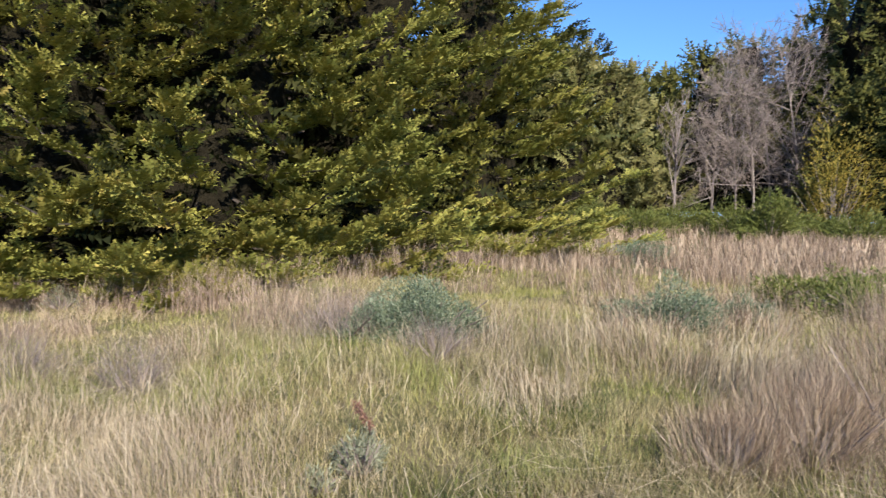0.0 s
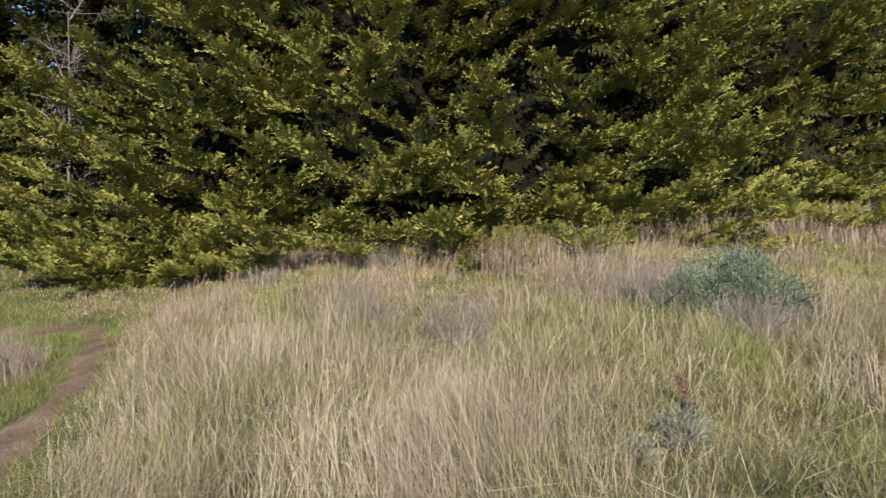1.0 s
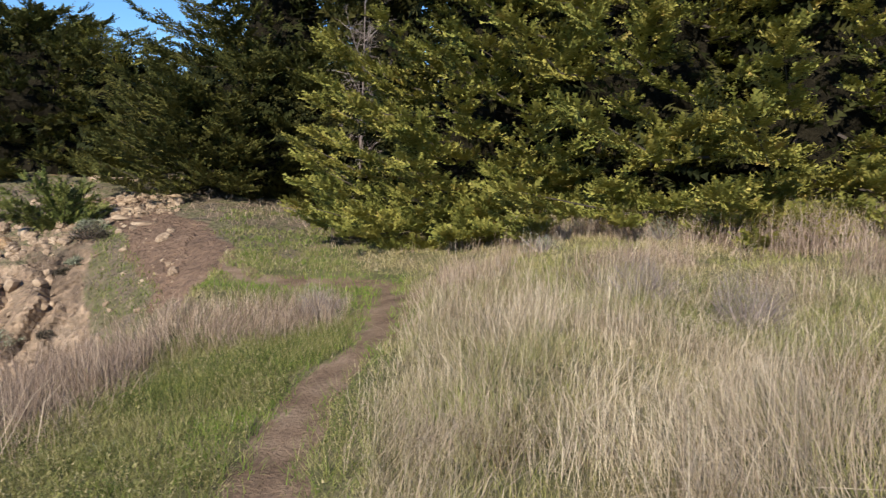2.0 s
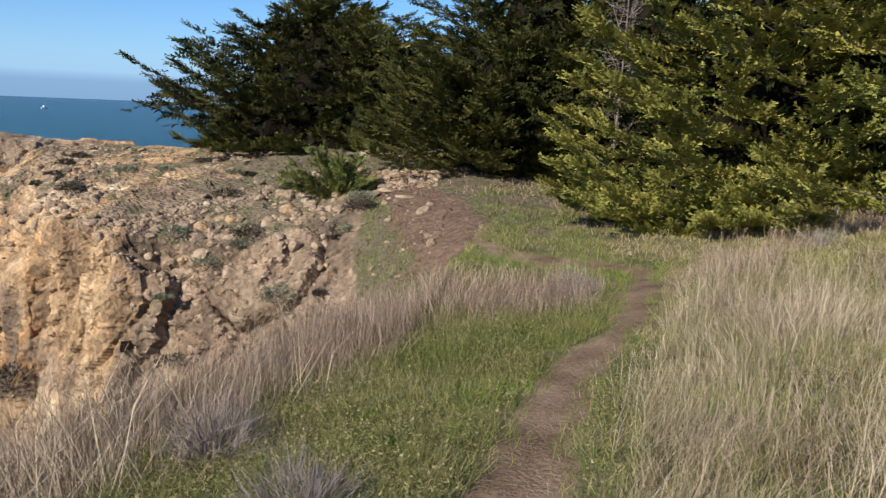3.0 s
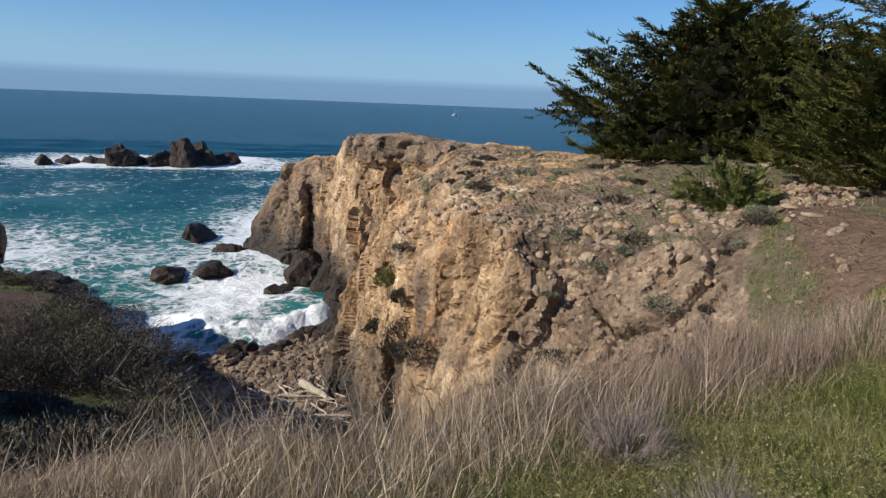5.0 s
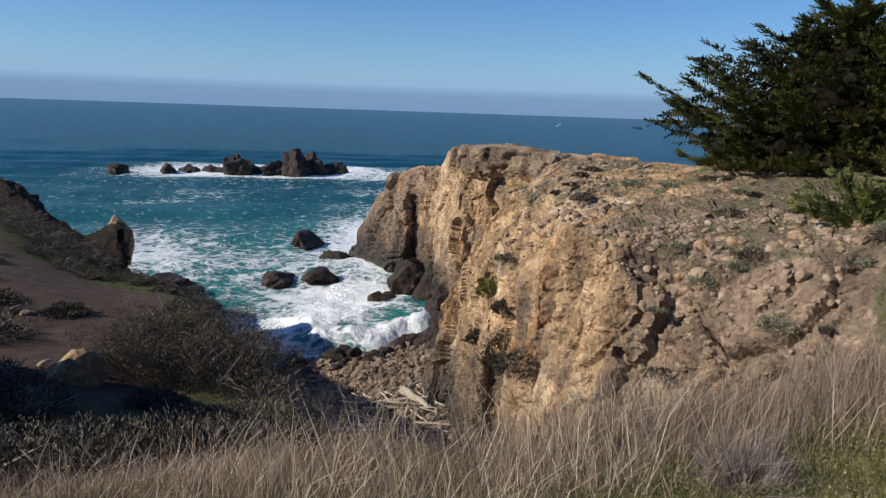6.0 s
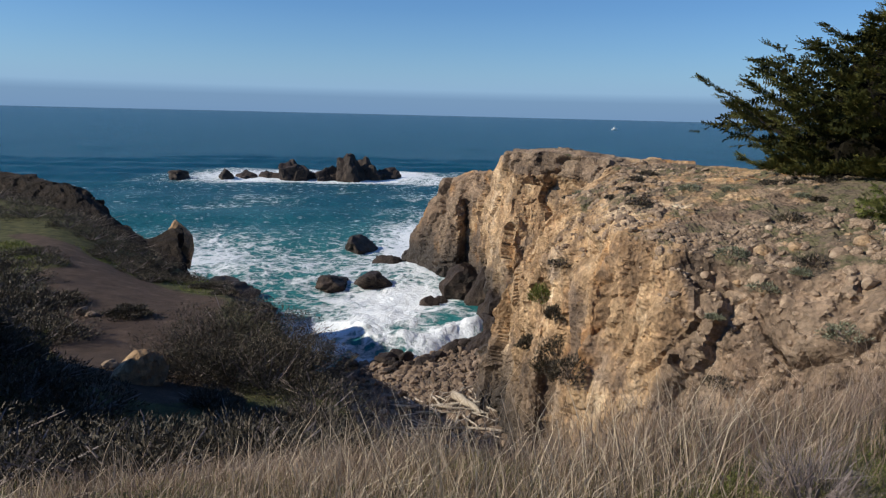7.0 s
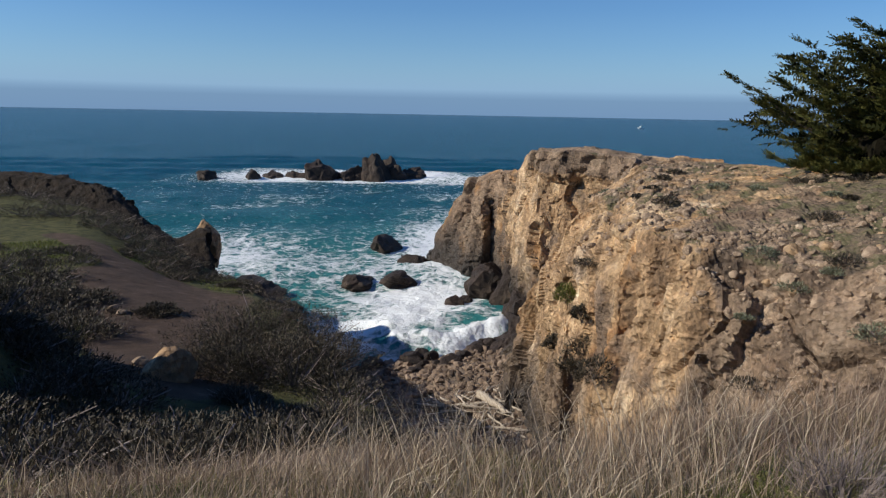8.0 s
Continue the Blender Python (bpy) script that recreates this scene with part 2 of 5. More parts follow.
    h = calc(nt, "ADD", calc(nt, "MULTIPLY", fine, 0.6), calc(nt, "ADD", calc(nt, "MULTIPLY", vor.outputs["Distance"], 0.5), calc(nt, "MULTIPLY", pebble.outputs["Distance"], 0.5)))
    bump(nt, bsdf, h, 1.0, 0.12)
    return m


def sea_mat():
    m, nt, bsdf = shader("sea_water")
    co = coords(nt)
    shallow, foam = attribute(nt, "shallow"), attribute(nt, "foam")
    body = ramp(nt, calc(nt, "ADD", shallow, calc(nt, "MULTIPLY", calc(nt, "SUBTRACT", noise_tex(nt, co, 0.05, 5), 0.5), 0.5)),
                [(0.0, (0.002, 0.053, 0.09)), (0.35, (0.007, 0.085, 0.112)), (0.7, (0.014, 0.16, 0.165)), (1.0, (0.03, 0.22, 0.205))])
    chop = noise_tex(nt, co, 0.5, 8, 0.65, (1.0, 1.0, 0.2))
    lace = node(nt, "ShaderNodeTexVoronoi", Scale=0.9)
    lace.feature = "DISTANCE_TO_EDGE"
    warp = nt.nodes.new("ShaderNodeVectorMath")
    warp.operation = "ADD"
    wob = node(nt, "ShaderNodeTexNoise", Scale=0.6, Detail=5.0)
    nt.links.new(co, wob.inputs["Vector"])
    sc = nt.nodes.new("ShaderNodeVectorMath")
    sc.operation = "SCALE"
    sc.inputs["Scale"].default_value = 3.0
    nt.links.new(wob.outputs["Color"], sc.inputs[0])
    nt.links.new(co, warp.inputs[0])
    nt.links.new(sc.outputs[0], warp.inputs[1])
    nt.links.new(warp.outputs[0], lace.inputs["Vector"])
    veins = ranged(nt, lace.outputs["Distance"], 0.0, 0.28, 1.0, 0.0)
    f = calc(nt, "ADD", calc(nt, "MULTIPLY", foam, 1.3), calc(nt, "MULTIPLY", calc(nt, "SUBTRACT", noise_tex(nt, co, 0.75, 10, 0.75), 0.5), 2.0))
    f = calc(nt, "ADD", f, calc(nt, "MULTIPLY", calc(nt, "MULTIPLY", veins, 0.28), ranged(nt, foam, 0.02, 0.3)))
    white = ranged(nt, f, 0.6, 1.12)
    body = mixc(nt, ranged(nt, foam, 0.05, 0.8, 0.0, 0.55), body, (0.09, 0.26, 0.26))
    col = mixc(nt, white, body, (0.82, 0.86, 0.88))
    nt.links.new(col, bsdf.inputs["Base Color"])
    nt.links.new(ranged(nt, white, 0, 1, 0.22, 0.9), bsdf.inputs["Roughness"])
    bsdf.inputs["Specular IOR Level"].default_value = 0.018
    ripple = calc(nt, "ADD", chop, calc(nt, "MULTIPLY", noise_tex(nt, co, 2.6, 6, 0.6), 0.3))
    bump(nt, bsdf, calc(nt, "ADD", ripple, calc(nt, "MULTIPLY", white, 0.35)), 0.8, 0.6)
    return m


M_GROUND, M_CLIFF, M_SEA = ground_mat(), cliff_mat(), sea_mat()
M_CYPRESS = leaf_mat("cypress_foliage", [(0.0, (0.15, 0.168, 0.042)), (0.5, (0.25, 0.25, 0.064)), (1.0, (0.34, 0.315, 0.085))],
                     [(0.0, (0.26, 0.23, 0.06)), (0.9, (0.38, 0.32, 0.08)), (1.0, (0.46, 0.26, 0.1))], 0.6, 0.5, 0.12, gloss=0.06, mottle=14.0)
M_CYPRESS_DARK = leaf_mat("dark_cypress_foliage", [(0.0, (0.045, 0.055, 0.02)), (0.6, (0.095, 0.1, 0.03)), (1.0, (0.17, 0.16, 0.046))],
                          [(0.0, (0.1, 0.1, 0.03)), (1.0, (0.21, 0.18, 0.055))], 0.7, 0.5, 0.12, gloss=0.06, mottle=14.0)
# near-black tones that put the shade between boughs into the colour
M_CYPRESS_SHADE = leaf_mat("shade_toned_cypress_sprays", [(0.0, (0.014, 0.017, 0.007)), (0.6, (0.03, 0.033, 0.011)), (1.0, (0.06, 0.055, 0.018))], through_light=0.03, gloss=0.04)
M_SHADE_CORE = plain_mat("crown_shade_core", [(0.3, (0.01, 0.009, 0.006)), (0.7, (0.026, 0.022, 0.014))], 6, 0.95, 1.0, 24, 0.08, 0.05)
M_PINE = leaf_mat("pine_foliage", [(0.0, (0.07, 0.08, 0.025)), (1.0, (0.17, 0.16, 0.055))], [(0.0, (0.15, 0.13, 0.05)), (1.0, (0.26, 0.21, 0.09))], 0.4, 0.5, 0.1, mottle=9.0)
M_BARK = plain_mat("grey_bark", [(0.3, (0.035, 0.028, 0.023)), (0.7, (0.1, 0.08, 0.068))], 5, 0.9, 0.8, 20, 0.02)
M_TWIG = leaf_mat("dead_twigs", [(0.0, (0.12, 0.09, 0.08)), (1.0, (0.3, 0.25, 0.23))], through_light=0)
M_OLIVE = leaf_mat("yellowed_grass", [(0.0, (0.16, 0.13, 0.06)), (0.4, (0.36, 0.3, 0.14)), (0.75, (0.52, 0.43, 0.24)), (1.0, (0.66, 0.55, 0.38))], [(0.0, (0.18, 0.2, 0.045)), (0.6, (0.33, 0.335, 0.09)), (1.0, (0.53, 0.45, 0.21))], 0.9, 0.85, 0.35)
M_DOCK = leaf_mat("rust_seed_heads", [(0.0, (0.1, 0.05, 0.04)), (1.0, (0.3, 0.165, 0.12))], through_light=0.1)
M_GREEN = leaf_mat("green_grass", [(0.0, (0.07, 0.105, 0.018)), (0.5, (0.14, 0.2, 0.03)), (0.85, (0.23, 0.27, 0.06)), (1.0, (0.36, 0.31, 0.16))], [(0.0, (0.13, 0.125, 0.05)), (0.6, (0.26, 0.225, 0.09)), (1.0, (0.42, 0.34, 0.2))], 1.1, 0.6, 0.3)
M_LUSH = leaf_mat("lush_green_grass", [(0.0, (0.085, 0.15, 0.018)), (0.6, (0.17, 0.26, 0.03)), (1.0, (0.28, 0.33, 0.07))], through_light=0.3)
M_DRY_BROWN = leaf_mat("brown_dry_grass", [(0.0, (0.12, 0.08, 0.055)), (0.5, (0.33, 0.24, 0.17)), (1.0, (0.64, 0.51, 0.385))], [(0.0, (0.12, 0.08, 0.06)), (1.0, (0.4, 0.295, 0.225))], 0.9, 0.8, 0.2)
M_DRY = leaf_mat("dry_grass", [(0.0, (0.16, 0.115, 0.075)), (0.4, (0.42, 0.335, 0.225)), (1.0, (0.78, 0.66, 0.49))], [(0.0, (0.17, 0.125, 0.09)), (1.0, (0.52, 0.41, 0.31))], 0.8, 0.8, 0.25)
M_SWARD = leaf_mat("sward_blades", [(0.0, (0.045, 0.06, 0.016)), (0.5, (0.13, 0.155, 0.036)), (0.85, (0.26, 0.26, 0.075)), (1.0, (0.44, 0.37, 0.2))], [(0.0, (0.12, 0.12, 0.04)), (0.7, (0.29, 0.26, 0.1)), (1.0, (0.5, 0.41, 0.25))], 1.3, 0.8, 0.3)
M_THATCH = leaf_mat("grey_thatch", [(0.0, (0.08, 0.06, 0.035)), (0.4, (0.24, 0.2, 0.11)), (1.0, (0.55, 0.45, 0.31))], [(0.0, (0.12, 0.15, 0.035)), (1.0, (0.36, 0.37, 0.1))], 1.2, 0.8, 0.25)
M_TUFT = leaf_mat("dark_tufts", [(0.0, (0.03, 0.045, 0.012)), (0.6, (0.075, 0.1, 0.025)), (1.0, (0.14, 0.16, 0.04))], [(0.0, (0.07, 0.04, 0.022)), (1.0, (0.24, 0.14, 0.075))], 0.8, 0.8, 0.2)
M_LUPINE = leaf_mat("blue_green_leaves", [(0.0, (0.075, 0.1, 0.058)), (0.6, (0.16, 0.2, 0.125)), (1.0, (0.3, 0.34, 0.24))], through_light=0.15)
M_SAGE = leaf_mat("grey_sage_leaves", [(0.0, (0.1, 0.11, 0.065)), (1.0, (0.32, 0.33, 0.23))], through_light=0.15)
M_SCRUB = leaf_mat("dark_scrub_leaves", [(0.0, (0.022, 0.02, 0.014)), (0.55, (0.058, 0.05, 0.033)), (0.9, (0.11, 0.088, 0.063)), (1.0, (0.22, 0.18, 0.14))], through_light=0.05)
M_HEDGE = leaf_mat("green_shrub_leaves", [(0.0, (0.065, 0.085, 0.02)), (0.6, (0.125, 0.145, 0.034)), (1.0, (0.21, 0.22, 0.06))], [(0.0, (0.1, 0.1, 0.03)), (1.0, (0.2, 0.19, 0.06))], 0.5, 0.5)
M_YELLOW = leaf_mat("yellow_autumn_leaves", [(0.0, (0.12, 0.12, 0.025)), (0.6, (0.27, 0.21, 0.035)), (1.0, (0.4, 0.3, 0.07))])
M_PAINT = plain_mat("white_boat_paint", [(0.3, (0.7, 0.7, 0.68)), (0.7, (0.82, 0.82, 0.8))], 0.8, 0.5, 0.1, 4, 0.01)
M_ROCK = plain_mat("dark_sea_rock", [(0.3, (0.018, 0.014, 0.012)), (0.55, (0.05, 0.036, 0.028)), (0.75, (0.12, 0.085, 0.06))], 0.8, 0.6, 1.0, 4, 0.25, 0.2)
# near-black because the ridge's shaded face is put into the base colour
M_RIM = plain_mat("shade_toned_rim_rock", [(0.3, (0.012, 0.009, 0.007)), (0.55, (0.03, 0.023, 0.017)), (0.75, (0.075, 0.055, 0.04))], 1.4, 0.85, 1.0, 5, 0.2, 0.12)
M_STONE = plain_mat("pale_stone", [(0.3, (0.13, 0.095, 0.07)), (0.5, (0.28, 0.2, 0.135)), (0.75, (0.5, 0.4, 0.29))], 2.5, 0.9, 0.6, 12, 0.03)
M_WOOD = plain_mat("bleached_driftwood", [(0.3, (0.3, 0.245, 0.185)), (0.7, (0.6, 0.52, 0.42))], 3, 0.85, 0.6, 14, 0.02, stretch=(1, 6, 6))

# ---- the land ----
EDGE_AZ = [58, 62, 66, 70, 75, 84, 96, 105, 110, 114, 118, 121, 124, 126.3, 128, 130, 132, 134, 140, 160, 200]
EDGE_R = [70, 22, 11.5, 8.4, 7.2, 6.2, 5.2, 4.9, 5.2, 9, 13.5, 17.5, 23, 32, 38, 41, 44, 48, 60, 90, 400]


def edge(az):
    """How far the plateau reaches before it falls to the cove."""
    return np.interp(az, EDGE_AZ, EDGE_R)


def height(az, r):
    near = [-45, -20, 0, 15, 26, 38, 50, 60, 75, 84, 96, 105, 140, 200, 315]
    r1 = np.interp(az, near, [12, 12, 16, 14, 12, 12, 11, 9, 7, 6, 5, 4.6, 4.6, 8, 12])
    h1 = np.interp(az, near, [0.45, 0.45, 0.7, 0.5, 0.05, 0, -0.65, -0.8, -0.8, -0.8, -0.8, -0.8, -0.6, 0.3, 0.45])
    s = np.interp(az, [-45, 10, 26, 45, 200, 315], [0.05, 0.055, 0.03, 0, 0.02, 0.05])
    h = np.where(r < r1, h1 * (np.minimum(r, r1) / r1) ** 1.3, h1 + s * np.clip(r - r1, 0, 25))
    # the lower bluff beyond the saddle, with an unseen knoll beside it raised to shade it
    mile = [0, 4.6, 9, 13, 20, 28, 34, 46, 60]
    seaward = np.interp(r, mile, [0, -0.8, -2.8, -3.4, -3.8, -4.9, -6.0, -6.8, -7])
    inland = np.interp(r, mile, [0, -0.8, -2.8, -3.4, -3.55, -3.75, -3.95, -4.4, -4.5])
    share = smooth(127, 137, az)
    low = seaward * (1 - share) + inland * share
    low = np.where(r < 4.6, h, low)
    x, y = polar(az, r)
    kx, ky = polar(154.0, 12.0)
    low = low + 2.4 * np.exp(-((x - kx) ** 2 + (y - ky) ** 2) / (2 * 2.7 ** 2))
    w = smooth(106, 114, az) * (1 - smooth(160, 174, az))
    h = h * (1 - w) + low * w
    # a steep bank, out of view, added to shade the hollow by the boulder
    h = h + 1.7 * np.exp(-((az - 146.5) / 2.9) ** 2) * smooth(8.5, 11, r) * (1 - smooth(14.5, 16.5, r))
    p = xy3(x, y)
    e = edge(az) + 0.35 * vnoise(p * 0.9, 5) * np.minimum(1, r / 4)
    rough = 0.07 * fbm(p * 0.45, 3, 21) + 0.03 * fbm(p * 2.0, 3, 22)
    drop = np.clip(r - e, 0, None)
    steep = np.interp(az, [60, 110, 116, 126, 135], [1.0, 1.3, 1.6, 2.6, 2.2])
    h = h + rough * np.minimum(1, r / 1.5) - np.minimum(drop * steep, 18) * smooth(0, 0.9, drop)
    h = h + 0.7 * smooth(0.3, 3, drop) * fbm(p * 0.5, 4, 31)
    return np.maximum(h, -18 + vnoise(p * 0.2, 3))


TRAIL_AZ = [150, 105, 70, 60.2, 59.3, 57.7, 56.3, 54.2, 52.9, 52.8, 52.2, 52.6, 58.3, 63.2, 64.9, 67.2, 70, 72]
TRAIL_R = [1.4, 1.4, 2.2, 3.5, 4.3, 5.2, 5.95, 6.5, 7.3, 8.3, 9.75, 11.0, 11.6, 11.9, 13.2, 16, 19, 22.0]
TRAIL_X, TRAIL_Y = polar(np.array(TRAIL_AZ), np.array(TRAIL_R))
BLUFF_AZ = [131.5, 131.3, 131.3, 131.3, 133.5, 136, 137.5]
BLUFF_R = [12, 15, 19, 24.5, 28.5, 32, 36]
BLUFF_X, BLUFF_Y = polar(np.array(BLUFF_AZ), np.array(BLUFF_R))


def line_distance(x, y, lx, ly):
    d = np.full(x.shape, 1e9)
    for ax, ay, bx, by in zip(lx[:-1], ly[:-1], lx[1:], ly[1:]):
        t = np.clip(((x - ax) * (bx - ax) + (y - ay) * (by - ay)) / ((bx - ax) ** 2 + (by - ay) ** 2), 0, 1)
        d = np.minimum(d, np.hypot(x - ax - t * (bx - ax), y - ay - t * (by - ay)))
    return d


def bare_soil(x, y):
    p = xy3(x, y)
    d = line_distance(x, y, TRAIL_X, TRAIL_Y) + 0.13 * fbm(p * 1.7, 4, 41, 0.7)
    b = 1 - smooth(0.55, 1.0, d / np.interp(np.hypot(x - CX, y - CY), [2, 3.5, 5.2, 6.4, 7.3, 8.3, 9.75, 12, 16, 20], [0.34, 0.33, 0.3, 0.24, 0.3, 0.42, 0.52, 0.5, 0.75, 0.8]))
    d = line_distance(x, y, BLUFF_X, BLUFF_Y) + 0.6 * vnoise(p * 0.5, 42)
    r = np.hypot(x - CX, y - CY)
    return np.maximum(b, 1 - smooth(0.6, 1.3, d / np.interp(r, [11, 14, 17, 22, 25, 28.5, 36], [0.8, 1.3, 1.8, 2.6, 2.6, 1.0, 0.7])))


az_col = np.concatenate([np.arange(-45, 150, 0.6), np.arange(150, 315, 5.0)])
r_row = np.concatenate([[0.02, 0.3], np.geomspace(0.6, 60, 150), [70, 90, 140, 300, 900, 2400, 4800]])
AZ, RR = [a.ravel() for a in np.meshgrid(az_col, r_row)]
GX, GY = polar(AZ, RR)
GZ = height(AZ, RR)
steep_at = smooth(0.2, 1.5, RR - edge(AZ))
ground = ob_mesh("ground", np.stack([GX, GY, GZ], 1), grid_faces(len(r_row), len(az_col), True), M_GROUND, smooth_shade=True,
                 attrs={"bare": bare_soil(GX, GY), "steep": steep_at, "bluff_dark": smooth(108, 116, AZ) * smooth(4.5, 6.5, RR) * (1 - smooth(150, 170, AZ))})
tagged(ground, "grassy coastal meadow with a worn dirt trail above a cove", "ground", kind="structure")


def ground_at(x, y):
    az, r = to_polar(np.asarray(x, float), np.asarray(y, float))
    return height(az, r)


# ---- headlands ----
def rock_sheet(name, label, cols, rtab, ztab, step, rows, grain, turf_fn=None, seed=1, crack=0.5, grey_fn=None, soften=9, carve=None, material=None, grown=None):
    """A cliff as a sheet of profiles (distance, height) from foot over lip to the back, roughened as broken rock."""
    rt, zt = np.array(rtab, float), np.array(ztab, float)
    az = np.linspace(cols[0], cols[-1], 2000)
    lip = np.interp(az, cols, rt[:, 1:3].mean(1))
    run = np.concatenate([[0], np.cumsum(np.hypot(np.diff(lip), np.radians(np.diff(az)) * lip[1:]))])
    az = np.interp(np.arange(0, run[-1], step), run, az)
    k = rt.shape[1]
    r = np.stack([np.interp(az, cols, rt[:, j]) for j in range(k)], 1)
    z = np.stack([np.interp(az, cols, zt[:, j]) for j in range(k)], 1)
    u = np.linspace(0, 1, rows)
    seg = np.hypot(np.diff(r, axis=1), np.diff(z, axis=1)).mean(0)
    seg[-1] *= 0.3
    at = np.concatenate([[0], np.cumsum(seg)])
    at /= at[-1]
    R = np.stack([np.interp(u, at, r[i]) for i in range(len(az))], 1)
    Z = np.stack([np.interp(u, at, z[i]) for i in range(len(az))], 1)
    for _ in range(soften):
        R[1:-1] = (R[:-2] + 2 * R[1:-1] + R[2:]) / 4
        Z[1:-1] = (Z[:-2] + 2 * Z[1:-1] + Z[2:]) / 4
        R[:, 1:-1] = (R[:, :-2] + 2 * R[:, 1:-1] + R[:, 2:]) / 4
        Z[:, 1:-1] = (Z[:, :-2] + 2 * Z[:, 1:-1] + Z[:, 2:]) / 4
    A = np.repeat(az[None], rows, 0)
    if carve:
        R = R + carve(A, Z)
    X, Y = polar(A, R)
    P = np.stack([X, Y, Z], -1)
    du, dv = np.gradient(P, axis=0), np.gradient(P, axis=1)
    N = np.cross(dv, du)
    N /= np.linalg.norm(N, axis=-1, keepdims=True) + 1e-9
    if N[:, :, 2].mean() < 0:
        N = -N
    flat = smooth(0.55, 0.9, N[:, :, 2]).ravel()
    P, N = P.reshape(-1, 3), N.reshape(-1, 3)
    warp = np.stack([fbm(P * 0.8, 3, seed + k) for k in (0, 30, 60)], 1)

    def slant(cell, to):
        # each block's face tilts its own way
        return to[:, 0] * np.sin(cell * 41.0) + to[:, 1] * np.sin(cell * 67.0 + 1.0) + to[:, 2] * (0.35 + np.sin(cell * 23.0 + 2.0))

    # broken blocks at three sizes, joints between them, flutes down the face, loose ledges
    rough, broken = 0, smooth(-0.35, 0.3, fbm(P * 0.3, 3, seed + 70))
    for k, (block, high) in enumerate(((2.6 * grain, 0.27), (1.1 * grain, 0.24), (0.45 * grain, 0.22))):
        f1, f2, cid, fto = worley(P * np.array([1, 1, (0.5, 0.65, 0.85)[k]]) / block + 0.25 * warp, seed + 50 * k)
        joint = np.exp(-((f2 - f1) / 0.06) ** 2) * smooth(-0.05, 0.25, fbm(P * (0.9 + k), 2, seed + 44 + k))
        rough = rough + block * high * (0.75 * (cid - 0.5) + 0.55 * slant(cid, fto) - 0.32 * joint) * ((0.6 + 0.4 * broken) if k else 1.0) * (1 - (0.8, 0.55, 0.25)[k] * flat)
    flutes = 0.3 * crack * (1 - np.abs(fbm(P * np.array([0.9, 0.9, 0.12]) / grain, 4, seed + 9)) * 2.6) * (1 - flat)
    ledge = 0.07 * grain * np.abs(fbm(P * np.array([0.5, 0.5, 1.7]) / grain, 4, seed + 40, 0.6)) * (1 - 0.5 * flat)
    rough = rough - flutes + ledge + 0.6 * fbm(P * 0.25, 3, seed + 3) * (1 - 0.7 * flat) + 0.1 * grain * fbm(P * 3.0 / grain, 3, seed + 5, 0.6)
    cover = grown(P) if grown else 0 * flat
    P = P + N * (rough * (1 - 0.7 * cover))[:, None]
    turf = np.maximum(flat * (turf_fn(P) if turf_fn else 1.0), 0.95 * cover)
    bare = 1 - smooth(0.3, 0.75, (line_distance(P[:, 0], P[:, 1], TRAIL_X, TRAIL_Y) + 0.5 * fbm(P * 0.9, 3, 77)) * 0.7)
    wet = 1 - smooth(SEA + 1.2, SEA + 5.5, P[:, 2] + 1.6 * fbm(P * 0.4, 3, seed + 20))
    ob = ob_mesh(name, P, grid_faces(rows, len(az)), material or M_CLIFF, attrs={"turf": turf, "bare": bare, "wet": wet, "grey": grey_fn(P) if grey_fn else 0 * wet}, smooth_shade=False)
    return tagged(ob, label, "cliff", kind="structure")


NEAR_AZ = [54, 58, 64, 70, 76, 84, 92, 95.6, 98.6, 101, 102.6, 103.6, 104.8, 105.9, 107.5]
NEAR_R = [(9, 11, 13, 18, 30, 44), (10, 12, 14, 19, 30, 44), (11.0, 13, 15, 20, 30, 44), (12, 15, 18, 23, 30, 44), (13, 16.3, 19, 24.5, 30, 44), (14.5, 17, 19, 25.5, 31, 44),
          (17, 18.8, 20.5, 27, 35, 48), (19, 20.5, 22, 28, 33, 46), (21, 22.5, 24.2, 28, 33, 46), (23, 24.7, 26.7, 29.5, 34, 46), (25, 26.7, 28.2, 30, 36, 47), (26.6, 28.5, 30, 32, 40, 50), (28, 30.3, 31.5, 33, 42, 50), (28, 29, 29.6, 30, 40, 50), (28, 29, 30, 31, 40, 50)]
NEAR_Z = [(-1.7, -1.4, -1.2, -0.9, -1, -3), (-2.0, -1.3, -0.8, -0.6, -0.3, -3), (-1.7, -1.05, -0.75, -0.35, 0.1, -4), (-3.2, -1.7, -0.85, -0.2, 0.1, -5), (-7, -2.8, -1.15, -0.3, -0.05, -6), (-10, -4.4, -2.0, -0.7, -0.3, -8),
          (-12.5, -5.4, -1.8, -0.85, -0.45, -10), (-13, -6.0, -1.8, -0.8, -0.5, -12), (-13.2, -6.5, -2.7, -1.5, -2.2, -13), (-13.4, -7.5, -3.9, -2.8, -5.5, -14), (-13.5, -8.2, -5.0, -4.3, -8, -14), (-13.5, -9.5, -7.9, -7.6, -9.5, -14), (-13.6, -11, -9.9, -9.7, -12, -14.5), (-14, -12, -11.4, -11.4, -13, -15), (-15, -14.4, -14.4, -14.5, -15, -17)]


def near_carve(az, z):
    """A scrub-grown gully beside the seaward corner, and a split pillar."""
    gully = 1.5 * np.exp(-((az - 100.0) / 1.0) ** 2) * smooth(-3.0, -4.5, z)
    return gully - 0.7 * np.exp(-((az - 97.6) / 0.9) ** 2) * smooth(-2, -4, z)


